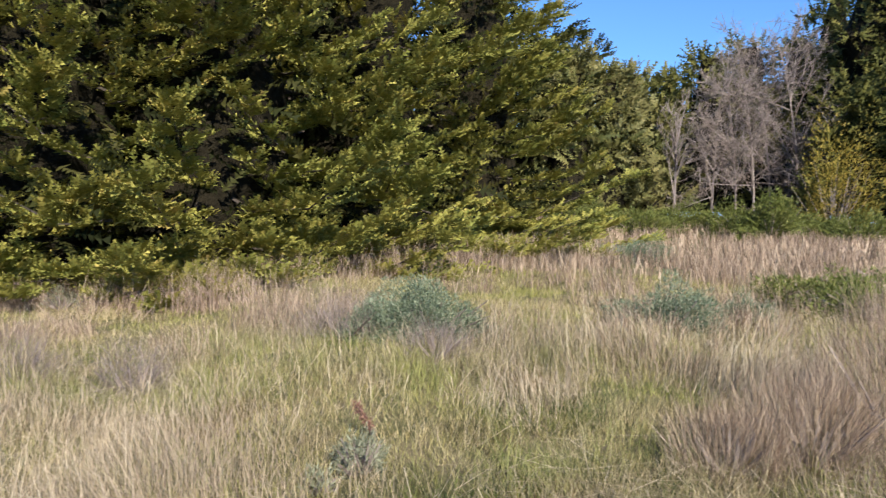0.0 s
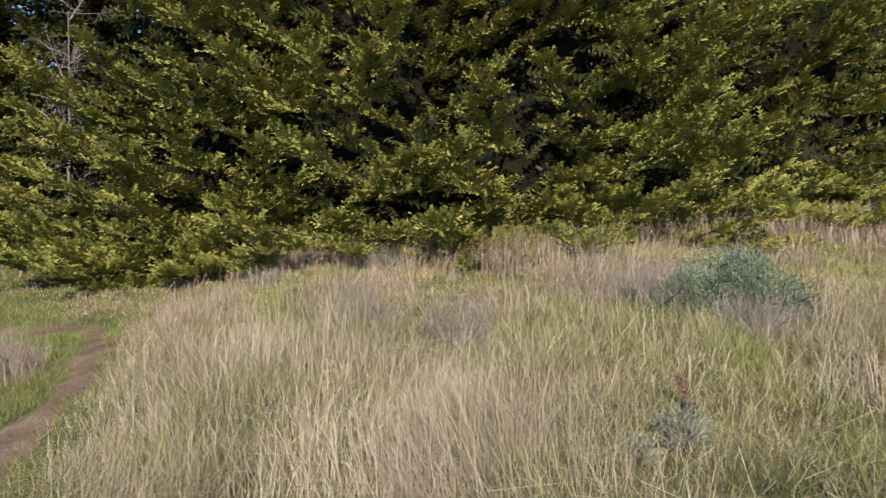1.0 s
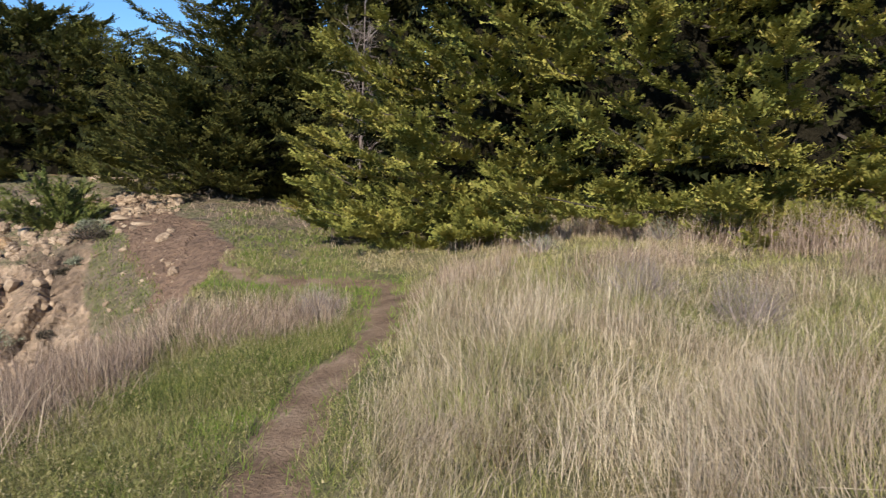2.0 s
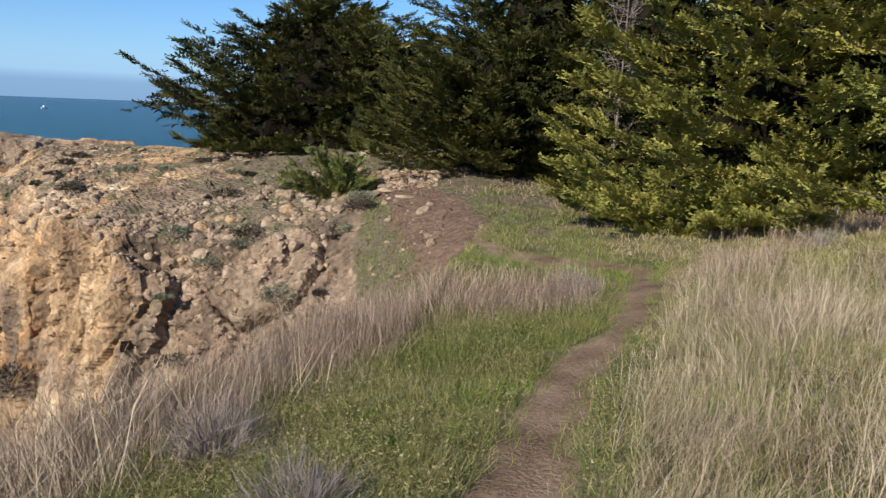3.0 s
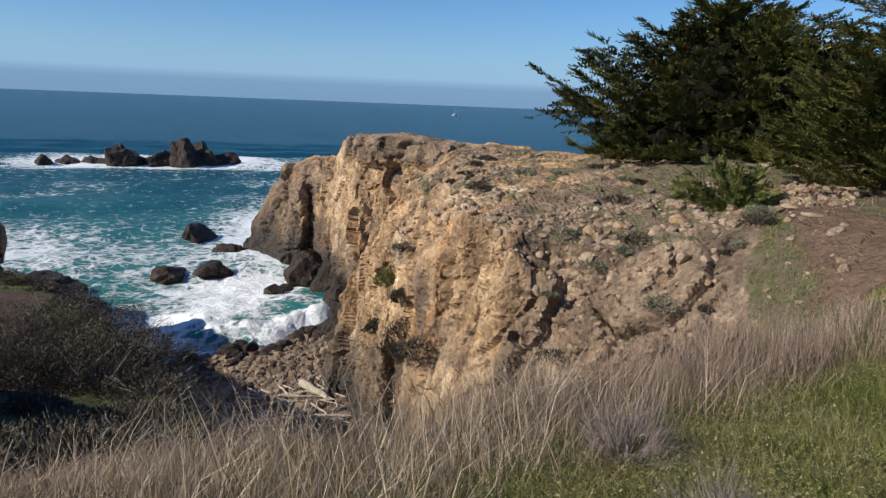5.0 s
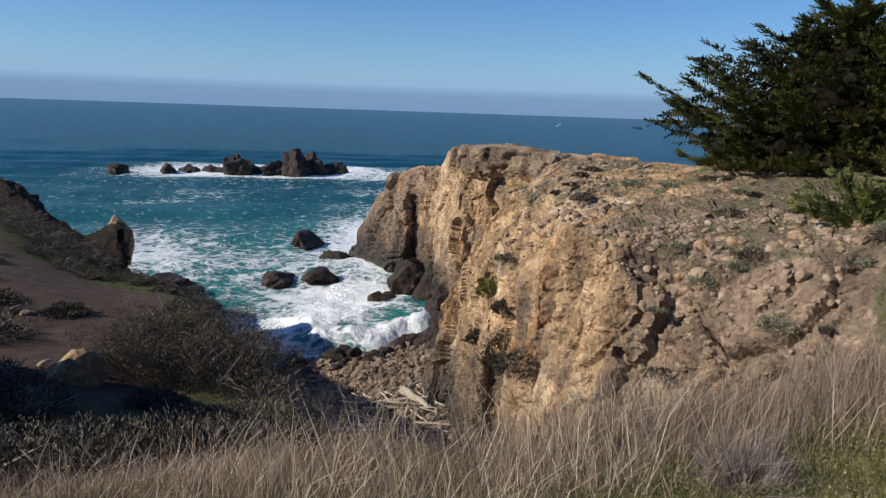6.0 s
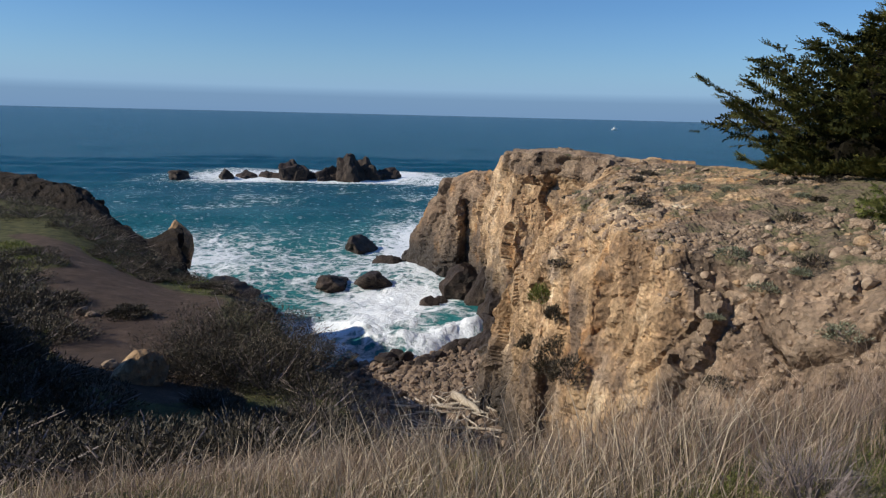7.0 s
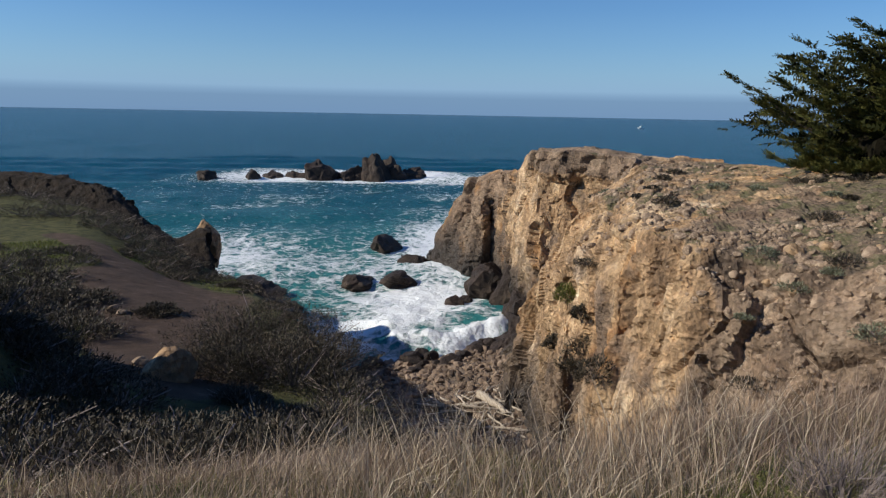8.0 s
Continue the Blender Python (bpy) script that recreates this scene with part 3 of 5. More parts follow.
def near_turf(P):
    az, r = to_polar(P[:, 0], P[:, 1])
    return 0.5 + 0.45 * (1 - smooth(70, 76, az)) + 0.35 * np.exp(-((az - 79) / 4) ** 2) * smooth(19, 23, r)


def near_grown(P):
    """Soil and grass cover the slope of the neck."""
    az, r = to_polar(P[:, 0], P[:, 1])
    return 1 - smooth(72.3, 75.8, az + 1.4 * fbm(P * 0.6, 3, 88))


def near_grey(P):
    az, r = to_polar(P[:, 0], P[:, 1])
    return (1 - smooth(88, 95, az)) * smooth(-0.6, -2.2, P[:, 2]) + 0.4 * smooth(99, 102, az) * smooth(-6, -9, P[:, 2])


headland = rock_sheet("headland", "tan and ochre sandstone headland with a rubble-strewn top", NEAR_AZ, NEAR_R, NEAR_Z, 0.078, 460, 0.75, near_turf, 3, 0.5, near_grey, 30, near_carve, None, near_grown)
FAR_AZ = [90, 96, 99.6, 103.2, 104.0, 104.6, 106.2, 107.8, 109.2, 110.3, 111.5, 112.5]
FAR_R = [(39, 40, 41, 41.5, 46, 62), (42.5, 43, 43.6, 44.2, 47, 64), (45, 45.5, 46, 46.5, 50, 66), (48, 48.5, 49, 49.5, 53, 68), (50, 51, 52, 52.5, 56, 72), (52.5, 53.5, 54.5, 55.5, 58, 76), (60, 60.5, 61.5, 62.3, 64.5, 78), (62, 62.5, 63.5, 64.3, 66, 78), (64.3, 64.8, 65.5, 66.1, 67.5, 76), (67, 67.5, 68, 68.5, 69.3, 75), (69, 69.5, 70, 70.3, 70.8, 74), (69.5, 70, 70.5, 71, 71.5, 73)]
FAR_Z = [(-13, -6, -2.6, -1.4, -0.95, -14), (-13, -6, -2.2, -0.95, -0.75, -14), (-13.5, -6.2, -2.3, -0.75, -0.65, -14), (-14, -6.4, -2.4, -0.9, -0.8, -14), (-14, -7, -3.0, -2.0, -1.8, -14), (-14, -8.5, -4.4, -3.0, -2.7, -14), (-14, -9.5, -5.2, -3.6, -3.2, -14), (-14, -10, -6.2, -4.6, -4.2, -14), (-15, -11, -7.7, -6.6, -6.1, -15), (-15, -12.5, -10.2, -9.4, -9.1, -15), (-16, -14, -13, -12.5, -12.3, -16), (-17, -17, -16.5, -16.5, -16.5, -17)]


def far_carve(az, z):
    """The dark cleft beside the tip, and the ochre hollow under the cap."""
    cleft = 2.4 * np.exp(-((az - 106.5) / 0.5) ** 2) * smooth(-4.6, -7, z)
    hollow = 1.6 * np.exp(-((az - 100.6) / 2.0) ** 2) * smooth(-2.1, -2.9, z) * smooth(-8.5, -5, z)
    return cleft + hollow - 1.0 * np.exp(-((az - 103.0) / 0.8) ** 2) * smooth(-4, -7, z)


def far_grey(P):
    az, r = to_polar(P[:, 0], P[:, 1])
    return np.maximum(smooth(104.5, 106, az) * 0.4, smooth(-2.5, -1.6, P[:, 2]) * (1 - smooth(103.4, 104.2, az)) * smooth(94, 96, az) * 1.4)


far_head = rock_sheet("headland_tip", "ochre sandstone headland tip with a dark cap and wet foot", FAR_AZ, FAR_R, FAR_Z, 0.15, 220, 1.0, lambda P: 0.35, 8, 0.3, far_grey, 5, far_carve)

# the ridge along the lower bluff's seaward side, its shade painted into the rock
RIM_AZ = [126.6, 127.3, 128.2, 129.2, 130.2, 132, 133.8, 134.9, 138.2, 140.5, 146]
RIM_R = [(36, 38, 39.5, 42, 47), (38, 40.5, 42.5, 45, 50), (39, 42, 44, 47, 52), (39, 42, 44.5, 48, 53), (39, 42.5, 45, 49, 54), (42, 45.5, 48, 52, 57), (45, 48.5, 51, 55, 60), (47, 50.5, 53, 57, 62), (54, 57.5, 60, 64, 70), (58, 61, 63, 68, 74), (66, 70, 74, 80, 86)]
RIM_Z = [(-9, -8.6, -9, -12, -16), (-7.6, -6.6, -6.5, -10, -16), (-7.2, -5.5, -5.1, -8, -16), (-7.0, -5.9, -5.5, -8, -16), (-6.8, -6.1, -5.9, -8, -16), (-6.0, -5.3, -5.2, -8, -16), (-5.3, -4.2, -4.0, -7, -16), (-5.0, -3.6, -3.5, -7, -16), (-4.8, -3.5, -3.3, -7, -16), (-4.8, -3.5, -3.3, -7, -16), (-4.8, -3.8, -3.6, -7, -16)]
bluff_rim = rock_sheet("bluff_rim", "rock ridge along the lower bluff's rim, coloured dark as in shade", RIM_AZ, RIM_R, RIM_Z, 0.16, 90, 1.1, None, 19, 0.4, None, 2, None, M_RIM)

BVH = {ob.name: BVHTree.FromPolygons([v.co for v in ob.data.vertices], [p.vertices for p in ob.data.polygons]) for ob in (headland, far_head, bluff_rim)}


def surface_at(x, y):
    """Height of the topmost land at a place in plan."""
    return float(surface_many(np.array([x]), np.array([y]))[0])


def surface_many(x, y):
    z = ground_at(x, y)
    for i in range(len(x)):
        for tree in BVH.values():
            hit = tree.ray_cast(Vector((x[i], y[i], 60)), Vector((0, 0, -1)))
            if hit[0] is not None:
                z[i] = max(z[i], hit[0].z)
    return z


# ---- the sea ----
az_sea = np.concatenate([np.arange(78, 150, 0.3), np.arange(150, 438, 4.0)])
r_sea = np.concatenate([[0.5, 12], np.geomspace(26, 230, 190), np.geomspace(270, 4900, 60)])
SA, SR = [a.ravel() for a in np.meshgrid(az_sea, r_sea)]
SX, SY = polar(SA, SR)
SP = xy3(SX, SY)
along = SX * 0.25 + SY * 0.12 + 1.6 * fbm(SP * 0.03, 3, 61)
calm = 1 - smooth(300, 900, SR)
SZ = SEA + calm * (0.32 * np.sin(along * 1.25) + 0.35 * fbm(SP * 0.16, 4, 62) + 0.12 * fbm(SP * 0.8, 3, 63))
# surf: rolls of foam in the cove, a skirt round the rocks, lace between
shore = np.interp(SA, [100, 104, 107, 111, 115, 119, 124], [58, 47, 44, 40.5, 39.5, 37.5, 33])
cove = np.exp(-((SA - 111) / 7.5) ** 2) * np.exp(-((SR - 51) / 10.0) ** 2)
foam = 0.86 * cove * (0.8 + 0.8 * fbm(SP * 0.25, 3, 75)) + 0.42 * np.exp(-((SA - 117) / 11.0) ** 2) * np.exp(-((SR - 66) / 16.0) ** 2)
foam += 0.45 * np.exp(-((SA - 127.0) / 5) ** 2) * np.exp(-((SR - 72) / 14) ** 2)
foam += 0.62 * np.exp(-((SA - 109.5) / 3.6) ** 2) * np.exp(-((SR - 80) / 18) ** 2)
foam += 0.92 * np.exp(-((SA - 118) / 9.5) ** 4) * np.exp(-((SR - 165) / 15) ** 2)
foam += 0.5 * np.exp(-((SA - 118.5) / 3.6) ** 2) * np.exp(-((SR - 45) / 5) ** 2)
foam += 0.24 * smooth(58, 95, SR) * (1 - smooth(140, 200, SR))
foam += 0.25 * (1 - smooth(0.5, 4, np.abs(SR - shore)))
roll_r = np.interp(SA, [100, 106, 110, 114, 120], [52, 46, 43, 43.5, 52]) + 1.2 * vnoise(SP * 0.25, 71)
roll = np.exp(-((SR - roll_r) / 1.3) ** 2) * smooth(103.5, 105, SA) * (1 - smooth(114, 119, SA))
foam = np.clip(foam + 0.42 * roll + 0.16 * smooth(0.15, 0.5, fbm(SP * np.array([0.05, 0.12, 1.0]), 3, 76)) * (1 - smooth(150, 400, SR)), 0, 1)
SZ = SZ + 0.8 * roll * (0.6 + 1.0 * fbm(SP * 0.9, 4, 72)) + 0.35 * cove * np.abs(fbm(SP * 0.7, 4, 73))
shallow = np.clip(np.exp(-((SR - 56) / 50) ** 2) * 0.74, 0, 1)
sea = ob_mesh("water", np.stack([SX, SY, SZ], 1), grid_faces(len(r_sea), len(az_sea), True), M_SEA, smooth_shade=True, attrs={"foam": foam, "shallow": shallow})
tagged(sea, "deep blue-green ocean with white surf in the cove", "sea", kind="structure")

# the cobble beach at the head of the cove
ba, br = [a.ravel() for a in np.meshgrid(np.arange(100, 126, 0.25), np.linspace(12, 50, 90))]
bx, by = polar(ba, br)
bz = np.interp(br - np.interp(ba, [100, 104, 107, 111, 115, 119, 124], [58, 47, 44, 40.5, 39.5, 37.5, 33]), [-20, -12, 0, 8], [SEA + 1.3, SEA + 1.3, SEA - 0.02, SEA - 1.2]) + 0.12 * fbm(xy3(bx, by) * 0.8, 4, 81)
M_BEACH = plain_mat("beach_gravel", [(0.3, (0.08, 0.06, 0.046)), (0.6, (0.2, 0.15, 0.11)), (0.75, (0.32, 0.26, 0.2))], 3, 0.9, 0.9, 9, 0.08)
tagged(ob_mesh("beach", np.stack([bx, by, bz], 1), grid_faces(90, len(np.arange(100, 126, 0.25))), M_BEACH, smooth_shade=True), "brown cobble and gravel beach under the cliffs", "beach", kind="structure")

# the fog bank and haze over the far sea, painted as a glowing shell
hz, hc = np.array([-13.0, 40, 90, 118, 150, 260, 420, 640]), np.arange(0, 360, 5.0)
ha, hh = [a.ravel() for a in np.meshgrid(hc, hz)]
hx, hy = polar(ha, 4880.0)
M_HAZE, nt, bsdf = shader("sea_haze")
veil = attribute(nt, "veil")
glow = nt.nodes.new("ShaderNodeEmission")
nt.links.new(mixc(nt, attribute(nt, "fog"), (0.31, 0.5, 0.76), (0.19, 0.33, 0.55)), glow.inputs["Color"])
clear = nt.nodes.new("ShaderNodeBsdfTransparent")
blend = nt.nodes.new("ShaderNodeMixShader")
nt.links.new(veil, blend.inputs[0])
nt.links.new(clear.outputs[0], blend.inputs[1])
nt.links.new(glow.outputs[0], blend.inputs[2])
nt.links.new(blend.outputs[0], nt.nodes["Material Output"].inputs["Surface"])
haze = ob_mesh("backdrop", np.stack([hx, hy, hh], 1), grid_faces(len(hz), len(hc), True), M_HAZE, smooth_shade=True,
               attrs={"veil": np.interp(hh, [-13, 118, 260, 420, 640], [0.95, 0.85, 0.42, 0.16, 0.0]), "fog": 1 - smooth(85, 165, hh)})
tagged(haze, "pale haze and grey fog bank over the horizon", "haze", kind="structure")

# ---- plants ----
def leaf(width=0.25):
    return np.array([(0, width * 0.6, 0), (0, -width * 0.6, 0), (1, 0, 0.05)], float), np.array([(0, 1, 2)])




def sprig(rng):
    """A feathery spray of scale foliage along +x: short forward leaflets to both sides and upwards on a rising stem."""
    n, rise, bend = 5, rng.uniform(0.05, 0.3), rng.normal(0, 0.1)
    q = np.linspace(0, 1, n + 1)
    vs = [np.array([t, bend * t * t, rise * t * t]) for t in q]
    fs = []
    for i in range(n):
        w = 0.31 - 0.17 * q[i]
        for side in (-1, 1):
            vs.append(vs[i] + np.array([rng.uniform(0.16, 0.3), side * w * rng.uniform(0.6, 1.15), rng.uniform(-0.08, 0.1)]))
            fs.append((i, i + 1, len(vs) - 1) if side > 0 else (i + 1, i, len(vs) - 1))
        if i % 2 == 0:
            vs.append(vs[i] + np.array([rng.uniform(0.14, 0.3), rng.normal(0, 0.06), w * rng.uniform(0.5, 0.95)]))
            fs.append((i, i + 1, len(vs) - 1))
    return np.array(vs), np.array(fs)


SPRIGS = [sprig(np.random.default_rng(170 + k)) for k in range(9)]


def cypress(x, y, tall, wide, seed, label, material, limbs=90, twigs=12, per=9, size=0.3, lean=(0, 0), group="", shape=1.0, low=0.03, fan=0.9, back=0.3, name="cypress_tree", rise0=(-0.12, 0.2), climb=0.35, core=520, inner=0.55, skirt=0, dense=0.3, wind=(0, 0)):
    """A cypress: limbs to the ground, each ending in a flat fan of sprays, with dark gaps between the fans."""
    rng = np.random.default_rng(seed)
    tree = empty(name, (x, y, surface_at(x, y) - 0.05), label, "tree", group)
    trunk_pts = np.array([(lean[0] * t * t, lean[1] * t * t, tall * 0.93 * t) for t in np.linspace(0, 1, 9)])
    trunk_pts[1:-1, :2] += rng.normal(0, 0.1, (7, 2))
    ob_mesh("trunk", *tubes([(trunk_pts, 0.03 * tall * (1 - 0.9 * np.linspace(0, 1, 9)))], 9), M_BARK, tree, True)
    open_side = np.array([-x, -y, 0]) / math.hypot(x, y)
    floor = surface_at(x, y)
    paths, P, A, S = [], [], [], []
    up = np.array([0, 0, 1.0])

    def spread(c, d, side, reach, m, n, grow=1.0):
        # a fan: twigs leave the limb to both sides, sprays stand along each twig
        for q in range(m):
            tt = 1.0 - 0.75 * (q / m) ** 1.2
            at = np.array([np.interp(tt, t7, c[:, j]) for j in range(3)])
            turn = (1 if q % 2 else -1) * rng.uniform(0.3, 1.05) if q else 0.0
            way = d * math.cos(turn) + side * math.sin(turn) + up * rng.normal(0.08, 0.12)
            length = fan * grow * rng.uniform(0.55, 1.1) * (0.55 + 0.75 * (1 - tt))
            k = np.linspace(0.12, 1.0, n)
            pts = at + np.outer(k * length, way) + np.outer(0.16 * length * k * k, up) + rng.normal(0, 0.025, (n, 3))
            flip = np.where(np.arange(n) % 2, 1.0, -1.0) * rng.uniform(0.1, 0.8, n)
            across = np.cross(way, up)
            P.append(pts)
            A.append(way + np.outer(flip, across) + np.outer(rng.normal(0.22, 0.2, n), up))
            S.append(size * rng.uniform(0.75, 1.25, n) * (1.1 - 0.35 * k))

    t7 = np.linspace(0, 1, 7)
    for k in range(limbs):
        u = (k + rng.uniform(0, 1)) / limbs
        h = low + (0.97 - low) * u ** 1.5
        az = rng.uniform(0, 2 * np.pi)
        d = np.array([math.cos(az), math.sin(az), 0])
        if d @ open_side < -0.25 and rng.uniform() > back:
            continue
        if vnoise(np.array([[d[0] * wide * 0.55 + 9, d[1] * wide * 0.55, h * tall * 0.55]]), seed + 2)[0] < -0.32:
            continue
        lump = vnoise(np.array([[d[0] * wide * 0.4, d[1] * wide * 0.4, h * tall * 0.75]]), seed)[0]
        reach = wide * (1 - h ** (1.6 * shape)) * (rng.uniform(0.78, 1.02) + 0.46 * lump) + 0.35
        rise = rng.uniform(*rise0) + climb * h - 0.28 * (1 - h) ** 2
        d = d + np.array([wind[0], wind[1], 0]) * h
        start = np.array([np.interp(h, np.linspace(0, 1, 9), trunk_pts[:, j]) for j in range(3)])
        start[2] = h * tall
        limb = start + d * (t7[:, None] * reach) + up * (reach * (rise * t7 + 0.14 * t7 ** 3 - 0.1 * np.sin(t7 * 3.1)))[:, None]
        limb[:, 2] = np.maximum(limb[:, 2], 0.12)
        paths.append((limb, np.linspace(0.015 + 0.006 * reach, 0.005, 7)))
        d = d / np.linalg.norm(d)
        spread(limb, d, np.array([-d[1], d[0], 0]), reach, max(4, int(twigs * (0.45 + 0.2 * reach))), per)
    # boughs resting on the grass all round the open side
    for k in range(skirt):
        a = math.atan2(open_side[1], open_side[0]) + rng.uniform(-1.7, 1.7)
        d = np.array([math.cos(a), math.sin(a), 0])
        rr = wide * rng.uniform(0.7, 1.0) * (1 + 0.16 * vnoise(np.array([[d[0] * 2.2, d[1] * 2.2, 0.0]]), seed + 5)[0])
        foot = d * rr + up * (surface_at(d[0] * rr + x, d[1] * rr + y) - floor + rng.uniform(0.12, 1.1) * (1.3 - 0.8 * rr / wide))
        c = foot + np.outer(t7 - 1.0, d * 0.7 - up * rng.uniform(-0.25, 0.15))
        spread(c, d, np.array([-d[1], d[0], 0]), 1.0, max(4, int(twigs * 0.55)), per, 0.8)
    P, A, S = np.concatenate(P), np.concatenate(A), np.concatenate(S)
    P[:, 2] = np.maximum(P[:, 2], ground_at(P[:, 0] + x, P[:, 1] + y) - floor + 0.06)
    ups = up + rng.normal(0, 0.3, (len(P), 3))
    ob_mesh("crown", *stamp(SPRIGS, P, A, ups, S, rng), material, tree)
    # inside of the crown, coloured near-black as shade: a rough dense body, sprays standing out

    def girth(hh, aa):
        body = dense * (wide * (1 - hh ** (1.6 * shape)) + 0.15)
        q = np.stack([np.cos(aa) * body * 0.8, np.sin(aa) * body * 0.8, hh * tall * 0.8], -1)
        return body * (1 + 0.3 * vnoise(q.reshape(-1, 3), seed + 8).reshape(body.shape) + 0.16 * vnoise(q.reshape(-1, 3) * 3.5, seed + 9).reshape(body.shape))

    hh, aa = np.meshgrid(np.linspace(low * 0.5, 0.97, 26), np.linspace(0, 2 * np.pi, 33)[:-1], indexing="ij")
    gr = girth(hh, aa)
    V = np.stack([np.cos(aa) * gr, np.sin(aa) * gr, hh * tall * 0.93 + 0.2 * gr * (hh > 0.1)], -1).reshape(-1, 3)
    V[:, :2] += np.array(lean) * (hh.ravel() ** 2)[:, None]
    ob_mesh("shade_core", V, grid_faces(26, 32, True), M_SHADE_CORE, tree)
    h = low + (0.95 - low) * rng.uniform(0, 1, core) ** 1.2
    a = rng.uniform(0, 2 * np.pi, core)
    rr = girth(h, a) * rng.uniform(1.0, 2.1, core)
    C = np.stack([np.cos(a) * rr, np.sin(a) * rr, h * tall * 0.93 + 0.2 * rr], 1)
    ob_mesh("inner_sprays", *stamp(SPRIGS, C, C * np.array([1, 1, 0]) + rng.normal(size=C.shape) * np.array([1, 1, 0.5]) * 0.6 * wide * 0.5, rng.normal(size=C.shape), inner * rng.uniform(0.7, 1.3, core), rng), M_CYPRESS_SHADE, tree)
    tagged(ob_mesh("branchwork", *tubes([(p[::2], q[::2]) for p, q in paths], 3), M_BARK, tree), kind="stuff")
    return tree


def shrub(name, x, y, rx, ry, rz, count, size, material, label, seed, group="", z=None, stems=14, width=0.25, category="shrub", lump=0.35, up=0.5):
    """A low bush: a lumpy dome of small leaves on thin stems."""
    rng = np.random.default_rng(seed)
    z0 = surface_at(x, y) if z is None else z
    ob = empty(name, (x, y, z0 - 0.03), label, category, group)
    d = rng.normal(size=(count, 3))
    d[:, 2] = np.abs(d[:, 2])
    d /= np.linalg.norm(d, axis=1, keepdims=True)
    k = 1 + lump * fbm(d * 2.2 + seed, 3, seed) * 1.5
    shell = k * (1 - 0.45 * rng.uniform(0, 1, count) ** 2)
    P = d * shell[:, None] * np.array([rx, ry, rz])
    P[:, 2] = np.maximum(P[:, 2], 0.02)
    A = d * np.array([1, 1, 0.6]) + np.array([0, 0, up]) + rng.normal(0, 0.5, (count, 3))
    ob_mesh("leaves", *stamp([leaf(width)], P, A, rng.normal(size=(count, 3)), size * rng.uniform(0.6, 1.4, count), rng), material, ob)
    paths = []
    for _ in range(stems):
        e = rng.normal(size=3) * np.array([rx, ry, 0]) * 0.45 + np.array([0, 0, rz * rng.uniform(0.5, 0.85)])
        paths.append((np.array([(e[0] * 0.1, e[1] * 0.1, 0), e * np.array([0.6, 0.6, 0.5]), e]), [0.02, 0.014, 0.006]))
    tagged(ob_mesh("stem", *tubes(paths, 3), M_TWIG, ob), kind="stuff")
    return ob


def pxy(az, r):
    x, y = polar(np.array([az]), np.array([r]))
    return float(x[0]), float(y[0])


CY_LABEL = "wind-shaped golden-green cypress with foliage to the ground"
for az, r, tall, wide, seed, n in ((44.8, 17.4, 8.5, 4.0, 11, 150), (34.5, 16.4, 10, 4.5, 12, 155), (23.5, 16.6, 11, 4.8, 13, 165), (13, 19.5, 12, 5.0, 14, 150), (5.2, 24.0, 12, 4.2, 15, 120)):
    cypress(*pxy(az, r), tall, wide, seed, CY_LABEL, M_CYPRESS, n, 15, 9, 0.325, group="cypress row", shape=1.3, fan=0.7, back=0.1, skirt=34, core=800, inner=0.5)
# rear trees: the front row's shade is also put into darker foliage colour
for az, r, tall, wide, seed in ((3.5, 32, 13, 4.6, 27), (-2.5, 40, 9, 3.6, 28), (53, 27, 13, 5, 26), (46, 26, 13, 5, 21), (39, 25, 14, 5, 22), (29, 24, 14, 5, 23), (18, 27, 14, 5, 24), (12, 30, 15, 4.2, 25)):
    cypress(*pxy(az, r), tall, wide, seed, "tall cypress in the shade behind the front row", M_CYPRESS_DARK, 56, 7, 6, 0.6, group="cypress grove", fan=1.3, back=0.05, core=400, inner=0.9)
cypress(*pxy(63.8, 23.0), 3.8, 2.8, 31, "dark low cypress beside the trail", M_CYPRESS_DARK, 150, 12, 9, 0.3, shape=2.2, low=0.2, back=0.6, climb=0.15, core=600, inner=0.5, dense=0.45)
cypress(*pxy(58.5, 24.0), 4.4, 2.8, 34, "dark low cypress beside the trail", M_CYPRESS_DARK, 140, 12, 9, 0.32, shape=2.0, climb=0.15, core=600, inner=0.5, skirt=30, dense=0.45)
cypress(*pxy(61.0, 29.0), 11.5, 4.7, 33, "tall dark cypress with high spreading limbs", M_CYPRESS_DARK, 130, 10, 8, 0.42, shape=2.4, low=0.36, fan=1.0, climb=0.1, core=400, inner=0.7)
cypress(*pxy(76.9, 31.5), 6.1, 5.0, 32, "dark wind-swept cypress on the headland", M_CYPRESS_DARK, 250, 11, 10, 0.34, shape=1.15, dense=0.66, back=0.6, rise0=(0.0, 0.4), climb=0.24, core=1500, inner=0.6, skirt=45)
cypress(*pxy(71.8, 30.5), 4.8, 3.6, 35, "low green cypress on the headland", M_CYPRESS, 130, 10, 9, 0.3, shape=2.0, climb=0.15, core=300, inner=0.45, skirt=24)


